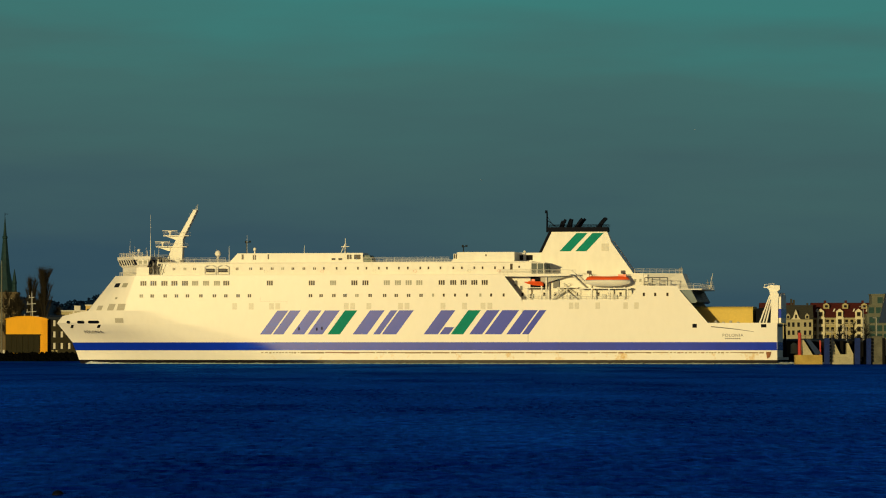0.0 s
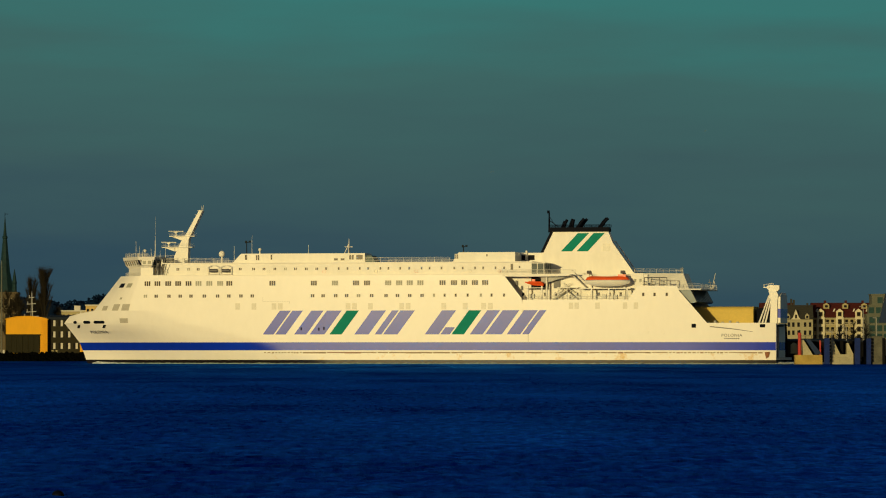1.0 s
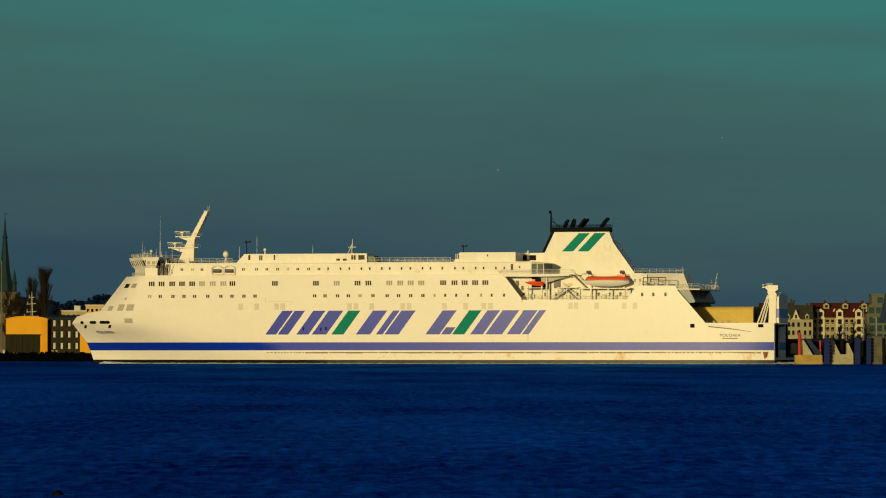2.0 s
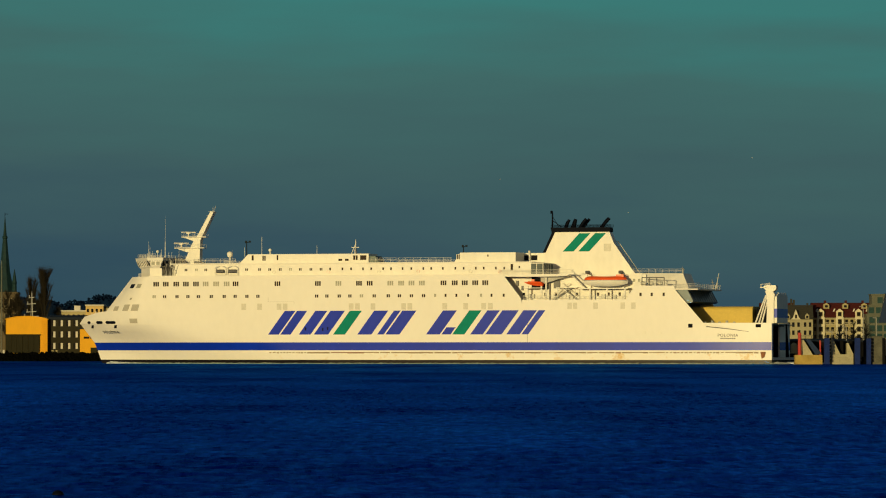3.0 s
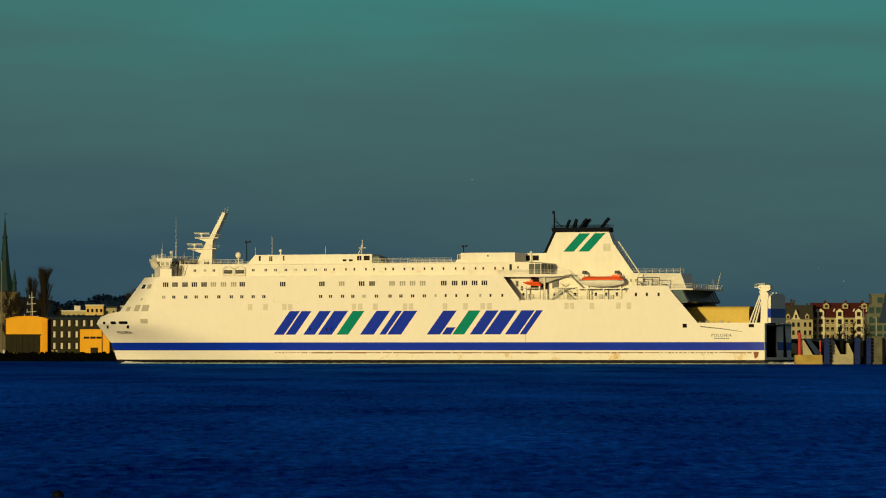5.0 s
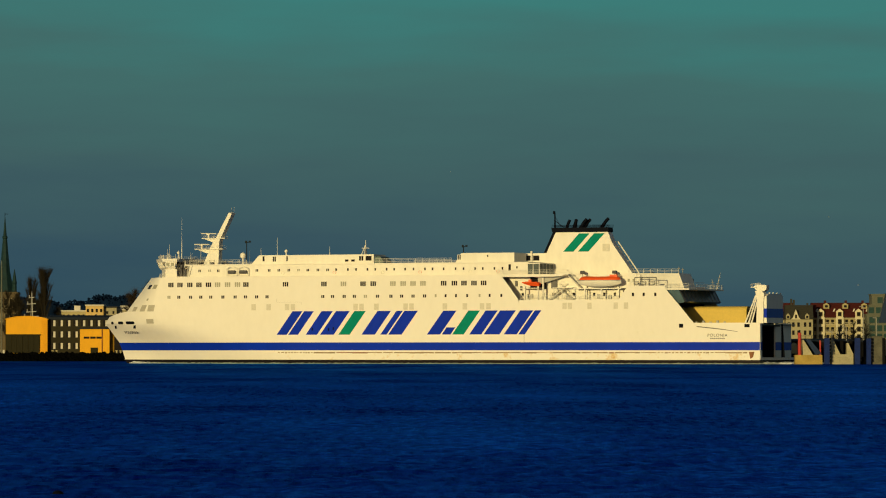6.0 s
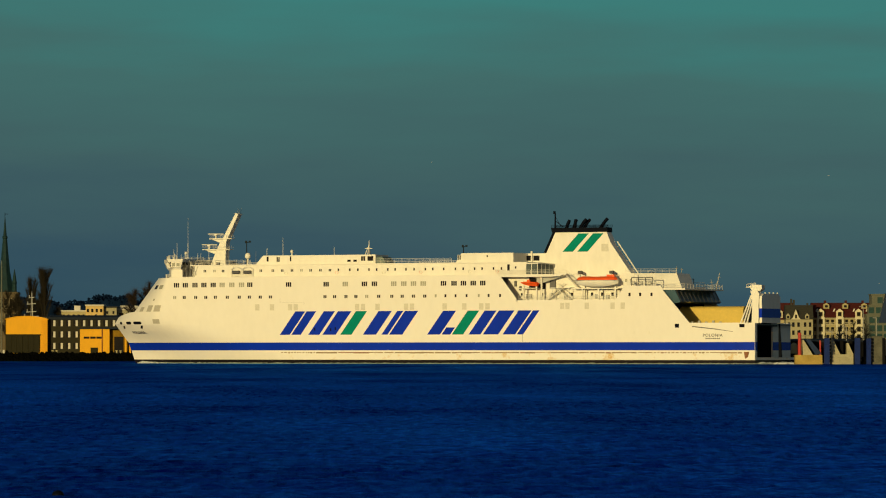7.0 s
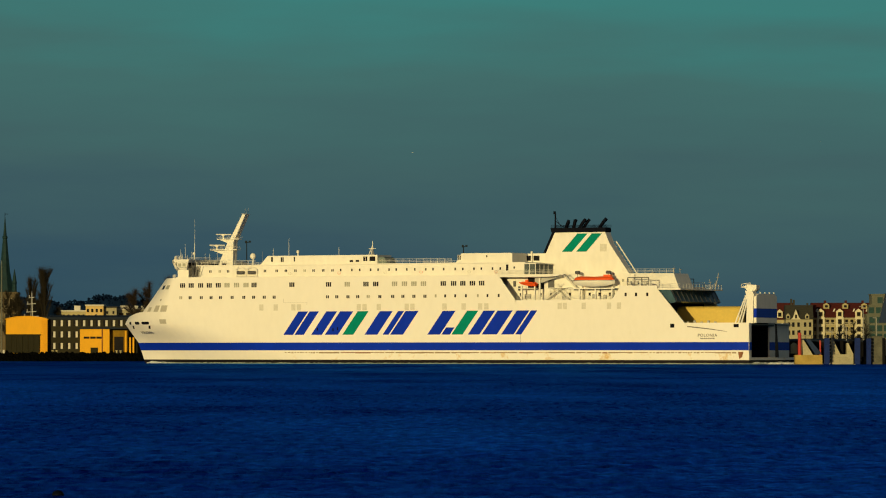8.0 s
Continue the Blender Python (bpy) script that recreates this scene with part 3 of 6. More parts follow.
def upper_works():
    global TIER, TOP
    bm = bmesh.new()
    pl = [(56.4, 12.3), (143, 12.3), (146.5, 9.5), (146.5, -9.5), (143, -12.3), (56.4, -12.3)]
    prism(bm, pl, 20.6, 23.45, "z")
    TIER = part("upper_tier", bm, WHITE, ferry, "white set-back upper deckhouse")
    bm = bmesh.new()
    prism(bm, [(56.2, 12.6), (144, 12.6), (144, -12.6), (56.2, -12.6)], 23.45, 23.7, "z")
    part("upper_deck_edge", bm, WHITE, ferry)
    bm = bmesh.new()
    prism(bm, [(96.0, 23.7), (127.6, 23.7), (125.6, 25.85), (96.0, 25.85)], 3.5, 10.5)
    TOP = part("top_house", bm, WHITE, ferry, "low white house on the top deck")
    bm = bmesh.new()
    prism(bm, [(60.6, 23.7), (75.3, 23.7), (73.8, 25.95), (60.6, 25.95)], 3.0, 10.5)
    part("top_house", bm, WHITE, ferry, "low white house before the funnel")
    # narrow house on the centreline between it and the funnel, dark openings in its side
    bm = bmesh.new()
    box(bm, 54.6, 62.0, -3.0, 2.2, 23.7, 25.93)
    centre = part("top_house", bm, WHITE, ferry, "narrow white house at the foot of the funnel")
    for x, w in ((60.6, 1.5), (58.4, 1.5)):
        bm = bmesh.new()
        box(bm, x - w / 2, x + w / 2, 2.1, 2.27, 24.2, 25.4)
        part("opening", bm, DARK, centre, "dark opening")
    bm = bmesh.new()
    box(bm, 54.5, 54.65, -2.6, 1.8, 24.2, 25.4)
    part("opening", bm, DARK, centre, "dark opening")
    bm = bmesh.new()
    tube(bm, (59.5, 2.5, 23.7), (59.5, 2.5, 26.0), 0.22, n=8)
    ball(bm, (59.5, 2.5, 26.2), 0.3, 8)
    part("vent_post", bm, WHITE, ferry)
    # deck edge line and rails
    bm = bmesh.new()
    box(bm, 46, 149, 12.3, HB + 0.12, 20.6, 20.78)
    box(bm, 46, 149, -HB - 0.12, -12.3, 20.6, 20.78)
    part("deck_edge", bm, WHITE, ferry)
    for s in (1, -1):
        rail(ferry, [(75.5, s * 12.4, 23.7), (95.5, s * 12.4, 23.7)])
        rail(ferry, [(128, s * 12.4, 23.7), (143, s * 12.2, 23.7)])
        rail(ferry, [(64, s * 13.3, 20.75), (46, s * 13.3, 20.75)], 1.0)
        rail(ferry, [(58, s * 13.3, 14.66), (34, s * 13.3, 14.66)], 1.1)
        rail(ferry, [(158.0, s * 9.0, 12.3), (153.5, s * 12.2, 12.3)], 0.9)
        rail(ferry, [(31, s * 13.3, 17.9), (22.6, s * 13.3, 17.9)], 1.1)
        rail(ferry, [(22.3, s * 13.3, 17.2), (17.4, s * (12.1 if s > 0 else 10.7), 17.2)], 1.1)
    rail(ferry, [(17.1, -10.7, 17.2), (17.4, 12.1, 17.2)], 1.1)
    rail(ferry, [(22.7, 3.9, 20.9), (31, 9.3, 20.9), (33, 9.3, 20.9)], 1.0)
    # dark screens at the gap in the top deck
    bm = bmesh.new()
    prism(bm, [(96.0, 23.7), (93.6, 23.7), (94.6, 25.3), (96.0, 25.3)], 5.0, 9.8)
    part("deck_locker", bm, DECK, ferry, "dark green deck locker")


def bridge():
    bm = bmesh.new()
    low = [(146.2, 12.6), (149.2, 12.6), (154.8, 3.2), (154.8, -3.2), (149.2, -12.6), (146.2, -12.6)]
    prism(bm, low, 20.6, 22.6, "z")
    body = part("bridge", bm, WHITE, ferry, "white wheelhouse with raked windows and covered wings")

    def ring(z, g):
        return [(146.0 - g, 13.3 + g), (149.0 + g, 13.5 + g), (150.2 + g, 11.9 + g * 0.6), (155.6 + g, 3.6), (155.6 + g, -3.6), (150.2 + g, -11.9 - g * 0.6), (149.0 + g, -13.5 - g), (146.0 - g, -13.3 - g)]
    # window band leaning outwards, sill below, roof above
    for name, z0, z1, g0, g1, m, label in (("sill", 22.6, 23.15, -0.75, -0.35, WHITE, ""), ("glazing", 23.15, 24.4, -0.45, 0.1, GLASS, "dark raked wheelhouse windows"), ("roof", 24.4, 25.15, 0.35, 0.55, WHITE, "")):
        bm = bmesh.new()
        a = [bm.verts.new((x, y, z0)) for x, y in ring(z0, g0)]
        b = [bm.verts.new((x, y, z1)) for x, y in ring(z1, g1)]
        bm.faces.new(a)
        bm.faces.new(b[::-1])
        for i in range(len(a)):
            j = (i + 1) % len(a)
            bm.faces.new((a[j], a[i], b[i], b[j]))
        part(name, bm, m, body, label)
    for s in (1, -1):
        bm = bmesh.new()
        box(bm, 146.1, 148.7, *sorted((s * 12.8, s * 13.68)), 23.2, 24.38)
        wing = part("wing_panel", bm, WHITE, body)
        for x in (146.8, 148.0):
            bm = bmesh.new()
            box(bm, x - 0.42, x + 0.42, *sorted((s * 13.6, s * 13.72)), 23.4, 24.2)
            part("pane", bm, BLIND, wing, "grey window pane")
    # mullions
    r0, r1 = ring(0, -0.42), ring(0, 0.14)
    for i in range(7):
        a0, a1, b0, b1 = (Vector(v) for v in (r0[i], r0[i + 1], r1[i], r1[i + 1]))
        k = max(1, round((a1 - a0).length / 1.5))
        for j in range(k + 1):
            p, q = a0.lerp(a1, j / k), b0.lerp(b1, j / k)
            bm = bmesh.new()
            tube(bm, (p.x, p.y, 23.1), (q.x, q.y, 24.45), 0.16, n=4)
            part("mullion", bm, WHITE, body)
    for s in (1, -1):
        rail(body, [(155.6, s * 3.4, 25.15), (150.2, s * 11.8, 25.15), (147.6, s * 13, 25.15)], 0.9)
        rail(body, [(155.6, s * 3.0, 20.6), (152.4, s * 9.5, 20.6), (149.5, s * 13.0, 20.6)], 0.9)
    rail(body, [(155.6, 3.4, 25.15), (155.6, -3.4, 25.15)], 0.9)
    # small aerials and lamps on the roof
    for x, y, h in ((153.4, 2, 4.2), (151.8, 6, 1.6), (150.5, 9, 2.6), (150.2, 3, 1.3), (149.2, 11, 1.6), (147.9, -4, 3.4), (151.2, -6, 1.9), (148.0, 8, 2.2), (146.6, 12.5, 1.2), (148.6, 12.8, 0.8), (150.0, 12.0, 1.1), (152.6, 8.0, 1.0), (154.4, 4.5, 1.3), (147.2, 3.0, 1.7), (146.4, -8.0, 1.4)):
        bm = bmesh.new()
        tube(bm, (x, y, 25.1), (x, y, 25.1 + h), 0.06, 0.02, 5)
        part("aerial", bm, WHITE, body)
    bm = bmesh.new()
    tube(bm, (146.8, 8.7, 25.1), (146.8, 8.7, 29.2), 0.10, 0.07, 6)
    tube(bm, (146.8, 8.7, 29.2), (146.8, 8.7, 35.4), 0.03, 0.012, 5)
    part("whip_aerial", bm, WHITE, body)
    bm = bmesh.new()
    tube(bm, (151.5, 1.0, 25.1), (151.5, 1.0, 26.6), 0.07, n=6)
    ball(bm, (151.5, 1.0, 26.9), 0.36)
    part("radome", bm, WHITE, body, "small white radome")


def radar_mast():
    bm = bmesh.new()
    for s in (1, -1):
        prism(bm, [(144.4, 23.7), (140.3, 23.7), (140.1, 29.6), (136.8, 36.4), (137.5, 36.7), (140.9, 30.6), (141.9, 29.2), (142.7, 27.5)], *sorted((s * 0.25, s * 1.0)))
    prism(bm, [(143.9, 23.7), (140.6, 23.7), (140.4, 29.5), (137.1, 36.3), (137.4, 36.3), (140.6, 30.4), (141.6, 29.0), (142.2, 27.4)], -0.25, 0.25)
    mast = part("radar_mast", bm, WHITE, ferry, "raked white radar mast")
    mast.location = (1.1, -1.2, 0)
    for x0, x1, z, w in ((139.2, 146.7, 27.65, 1.6), (138.7, 144.9, 30.3, 1.4)):
        bm = bmesh.new()
        pl = [(x0, w * 0.6), (x0 + 1.2, w), (x1 - 2.0, w), (x1, w * 0.5), (x1, -w * 0.5), (x1 - 2.0, -w), (x0 + 1.2, -w), (x0, -w * 0.6)]
        prism(bm, pl, z, z + 0.22, "z")
        prism(bm, [(x0 + 1.5, z), (x1 - 0.5, z), (x1 - 3.0, z - 0.9), (x0 + 1.8, z - 0.6)], -0.4, 0.4)
        lattice_rail(bm, [(p[0], p[1], z + 0.22) for p in pl] + [(pl[0][0], pl[0][1], z + 0.22)], 0.7, 1.5, 2, 0.016)
        part("radar_platform", bm, WHITE, mast)
        bm = bmesh.new()
        tube(bm, (x1 - 1.5, 0, z + 0.2), (x1 - 1.5, 0, z + 1.0), 0.22, 0.16, 8)
        box(bm, x1 - 1.9, x1 - 1.1, -0.35, 0.35, z + 0.95, z + 1.2)
        prism(bm, [(x1 - 3.0, -1.1), (x1 - 2.85, -1.25), (x1 + 0.1, 0.95), (x1 - 0.05, 1.1)], z + 1.2, z + 1.42, "z")
        part("radar_scanner", bm, WHITE, mast)
    for i in range(6):
        bm = bmesh.new()
        k = i / 5
        x, z = 139.6 - 2.4 * k, 31.6 + 5.0 * k
        tube(bm, (x + 0.8, 0.9, z), (x - 0.7, 0.9, z), 0.05, n=5)
        part("mast_lamp", bm, STEEL, mast)
    for y, h in ((-0.8, 1.7), (0.0, 1.2), (0.8, 1.5)):
        bm = bmesh.new()
        tube(bm, (137.1, y, 36.3), (136.9, y, 36.3 + h), 0.05, 0.03, 5)
        part("aerial", bm, STEEL, mast)
    bm = bmesh.new()
    tube(bm, (136.9, -1.6, 36.5), (136.9, 1.6, 36.5), 0.06, n=5)
    part("yard", bm, WHITE, mast)


def deck_gear():
    # dark gear abaft the bridge wings
    for s in (1, -1):
        for x, z, w, h in ((145.3, 22.2, 0.5, 3.0), (144.4, 21.7, 0.6, 2.0), (143.4, 22.6, 0.5, 1.0), (142.6, 21.2, 0.7, 1.0), (144.2, 24.0, 0.4, 1.0)):
            bm = bmesh.new()
            box(bm, x - w / 2, x + w / 2, *sorted((s * 10.8, s * 12.2)), z - h / 2 - (0 if z < 24 else 0.6), z + h / 2)
            tube(bm, (x, s * 12.3, z), (x + 0.3, s * 12.3, z + h), 0.08, n=5)
            tube(bm, (x + 0.5, s * 12.3, 20.7), (x - 0.8, s * 12.3, 24.6), 0.07, n=4)
            part("deck_gear", bm, GREYDARK if h > 1.3 else STEEL, ferry)
    # dark pipe frames and lockers on the deck between bridge and mast
    for x, y, h in ((145.4, 6.0, 1.5), (144.2, 9.5, 1.1), (142.4, 10.5, 1.6), (139.6, 7.0, 1.2)):
        bm = bmesh.new()
        box(bm, x - 0.4, x + 0.4, y - 0.4, y + 0.4, 23.65, 23.65 + h * 0.6)
        tube(bm, (x - 0.6, y, 23.65), (x - 0.6, y, 23.65 + h), 0.05, n=4)
        tube(bm, (x + 0.6, y, 23.65), (x + 0.6, y, 23.65 + h), 0.05, n=4)
        tube(bm, (x - 0.6, y, 23.65 + h), (x + 0.6, y, 23.65 + h), 0.05, n=4)
        part("deck_gear", bm, GREYDARK, ferry)
    # radomes and aerials along the roof
    for x, y, z, r, h in ((130.7, 8.6, 25.85, 0.72, 1.6), (124.3, -2.0, 27.1, 0.40, 3.0)):
        bm = bmesh.new()
        tube(bm, (x, y, z - h - r), (x, y, z), 0.16, n=6)
        ball(bm, (x, y, z), r, 14, 1.1)
        part("radome", bm, WHITE, ferry, "white radome on a short stalk", smooth=60)
    for x, z0, z1, r in ((125.7, 23.7, 30.4, 0.07), (130.0, 23.7, 27.9, 0.08), (112.0, 23.7, 28.1, 0.09), (133.0, 23.7, 27.3, 0.05)):
        bm = bmesh.new()
        tube(bm, (x, 0, z0), (x, 0, z1), r, r * 0.4, 5)
        part("aerial", bm, STEEL if x > 132 else WHITE, ferry)
    bm = bmesh.new()
    tube(bm, (101.8, 2, 23.7), (101.8, 2, 29.5), 0.2, 0.06, 6)
    tube(bm, (103.9, 2, 23.7), (101.8, 2, 28.4), 0.10, n=4)
    tube(bm, (101.8, 3.6, 23.7), (101.8, 2, 28.2), 0.10, n=4)
    tube(bm, (101.8, 0.4, 23.7), (101.8, 2, 28.2), 0.10, n=4)
    box(bm, 100.9, 102.8, 1.9, 2.1, 27.5, 27.62)
    part("tripod_mast", bm, WHITE, ferry, "small white tripod mast")
    # liferaft davit gear beside the upper house, forward
    for x in (131.6, 128.6):
        for s in (1, -1):
            bm = bmesh.new()
            tube(bm, (x - 0.9, s * 12.9, 21.8), (x + 0.9, s * 12.9, 21.8), 0.42, n=12)
            part("raft_canister", bm, GREYDARK, ferry, "dark grey raft canister", smooth=40)
            bm = bmesh.new()
            for d in (-1.3, 1.3):
                tube(bm, (x + d, s * 12.9, 20.75), (x + d, s * 12.9, 22.6), 0.09, n=5)
                tube(bm, (x + d, s * 12.9, 22.6), (x + d * 0.3, s * 13.3, 23.1), 0.08, n=5)
            tube(bm, (x - 1.3, s * 12.9, 20.95), (x + 1.3, s * 12.9, 20.95), 0.09, n=5)
            part("raft_cradle", bm, WHITE, ferry)
    for i, x in enumerate((118.5, 105.2, 92.9, 83.4, 70.8, 63.9)):
        bm = bmesh.new()
        bmesh.ops.create_cone(bm, segments=14, radius1=0.38, radius2=0.38, depth=0.14, matrix=pose(x, 12.42, 21.5, 90))
        part("lifebuoy", bm, ORANGE if i % 2 else VENT, ferry)
    # gear on the foredeck
    for y in (6.0, -6.0):
        bm = bmesh.new()
        tube(bm, (160.5, y - 0.9, 10.9), (160.5, y + 0.9, 10.9), 0.75, n=12)
        box(bm, 159.8, 161.2, y - 1.3, y - 0.9, 9.9, 11.6)
        box(bm, 159.8, 161.2, y + 0.9, y + 1.3, 9.9, 11.6)
        part("windlass", bm, GREYPAINT, ferry)
    bm = bmesh.new()
    tube(bm, (167.5, 0, 10.0), (167.5, 0, 12.4), 0.09, n=6)
    part("jackstaff", bm, WHITE, ferry)
    rail(ferry, [(168.2, 1.2, 10.9), (164.5, 4.2, 11.3), (160.2, 7.2, 11.8)], 0.9)
    rail(ferry, [(168.2, -1.2, 10.9), (164.5, -4.2, 11.3), (160.2, -7.2, 11.8)], 0.9)


def funnel():
    bm = bmesh.new()
    prism(bm, [(32.6, 20.6), (54.4, 20.6), (54.4, 26.0), (52.1, 30.8), (38.9, 30.8), (37.9, 28.2), (33.3, 21.6)], 0.8, 3.6)
    fun = part("funnel", bm, WHITE, ferry, "white funnel casing with a black top")
    fun.location.x = 1.2
    bm = bmesh.new()
    prism(bm, [(54.75, 25.95), (54.1, 25.95), (51.8, 30.8), (38.8, 30.8), (38.7, 31.0), (38.8, 31.9), (52.9, 31.9), (52.7, 31.0), (52.5, 30.8)], 0.7, 3.7)
    part("funnel_top", bm, BLACK, fun, "black funnel top and leading edge")
    for a, b, c, d in ((50.0, 47.4, 43.4, 46.0), (46.3, 43.7, 39.7, 42.3)):
        bm = bmesh.new()
        prism(bm, [(a, 26.2), (b, 26.2), (c, 30.5), (d, 30.5)], 3.55, 3.63)
        part("painted_stripe", bm, GREEN, fun, "slanted green stripe")
    bm = bmesh.new()
    box(bm, 38.5, 40.2, 3.55, 3.68, 26.2, 28.0)
    part("louvre", bm, VENT, fun)
    bm = bmesh.new()
    tube(bm, (37.9, -0.4, 28.6), (32.6, -0.4, 20.9), 0.16, n=6)
    for k in range(7):
        tube(bm, (37.9 - 0.78 * k, -0.4, 28.6 - 1.15 * k), (38.0 - 0.78 * k, 1.2, 28.6 - 1.15 * k), 0.06, n=4)
    part("stay_rail", bm, WHITE, fun)
    rail(fun, [(38.6, 3.5, 31.9), (52.8, 3.5, 31.9)], 0.6, 1.6, 0.03, BLACK)
    rail(fun, [(38.6, 0.9, 31.9), (52.8, 0.9, 31.9)], 0.6, 1.6, 0.03, BLACK)
    bm = bmesh.new()
    tube(bm, (53.4, 0, 30.8), (53.4, 0, 35.6), 0.24, 0.16, 8)
    tube(bm, (53.6, 0, 33.8), (51.2, 0, 32.1), 0.09, n=5)
    tube(bm, (53.6, 0, 35.3), (53.6, 0, 36.0), 0.30, n=8)
    tube(bm, (53.6, 0, 35.0), (51.8, 0, 32.1), 0.05, n=5)
    part("signal_post", bm, BLACK, fun)
    for x, y, lean, h, r in ((49.6, 2.5, -0.9, 1.9, 0.36), (48.6, 0.6, -0.9, 2.1, 0.36), (47.7, 2.0, -0.4, 2.0, 0.40), (50.4, 0.2, -0.7, 1.6, 0.30), (46.6, 1.5, -1.7, 2.1, 0.40), (46.1, 0.4, -1.7, 2.1, 0.36), (41.5, 1.4, -1.9, 2.2, 0.40), (41.0, 2.6, -1.9, 2.2, 0.36)):
        bm = bmesh.new()
        tube(bm, (x, y, 31.6), (x + lean * 0.6, y, 32.0 + h * 0.92 * 0.6), r, n=10)
        tube(bm, (x + lean * 0.6, y, 32.0 + h * 0.92 * 0.6), (x + lean, y, 32.0 + h * 0.92), r, r * 0.95, 10)
        part("exhaust_pipe", bm, BLACK, fun, smooth=40)


def lifeboat(x0, x1, zk, y, s):
    n, m = 22, 9

    def section(u):
        k = 1 - abs(2 * u - 1) ** 3.2
        return 1.55 * k ** 0.6
    bm = bmesh.new()
    rows = []
    for j in range(m):
        v = j / (m - 1)
        r = []
        for i in range(n + 1):
            u = 0.004 + 0.992 * i / n
            half = section(u) * math.sin(math.pi / 2 * (0.15 + 0.85 * v)) ** 0.7
            keel = 0.75 * abs(2 * u - 1) ** 3
            r.append((x0 + (x1 - x0) * u, half, zk + keel + (1.55 - keel) * v))
        rows.append(r)
    for sg in (1, -1):
        loft(bm, [[(x, y + sg * h, z) for x, h, z in r] for r in rows])
    body = part("lifeboat", bm, WHITE, ferry, "covered lifeboat with white hull and orange canopy", smooth=50)
    bm = bmesh.new()
    rows = []
    for j in range(8):
        a = math.pi / 2 * j / 7
        rows.append([(x0 + (x1 - x0) * (0.01 + 0.98 * i / n), math.cos(a) * section(0.004 + 0.992 * i / n) * 0.97, zk + 1.42 + (1.02 + 0.08 * math.cos(6.28 * i / n)) * math.sin(a) * (1 - abs(2 * i / n - 1) ** 6) ** 0.5) for i in range(n + 1)])
    for sg in (1, -1):
        loft(bm, [[(x, y + sg * h, z) for x, h, z in r] for r in rows])
    part("canopy", bm, ORANGE, body, "orange rigid canopy", smooth=50)
    bm = bmesh.new()
    box(bm, x0 + 1.0, x0 + 2.8, y - 0.5, y + 0.5, zk + 2.2, zk + 2.8)
    part("helm_hood", bm, ORANGE, body)
    bm = bmesh.new()
    box(bm, x0 + 0.15, x1 - 0.15, y + s * 1.50, y + s * 1.62, zk + 1.44, zk + 1.54)
    part("fender_rail", bm, GREYDARK, body)


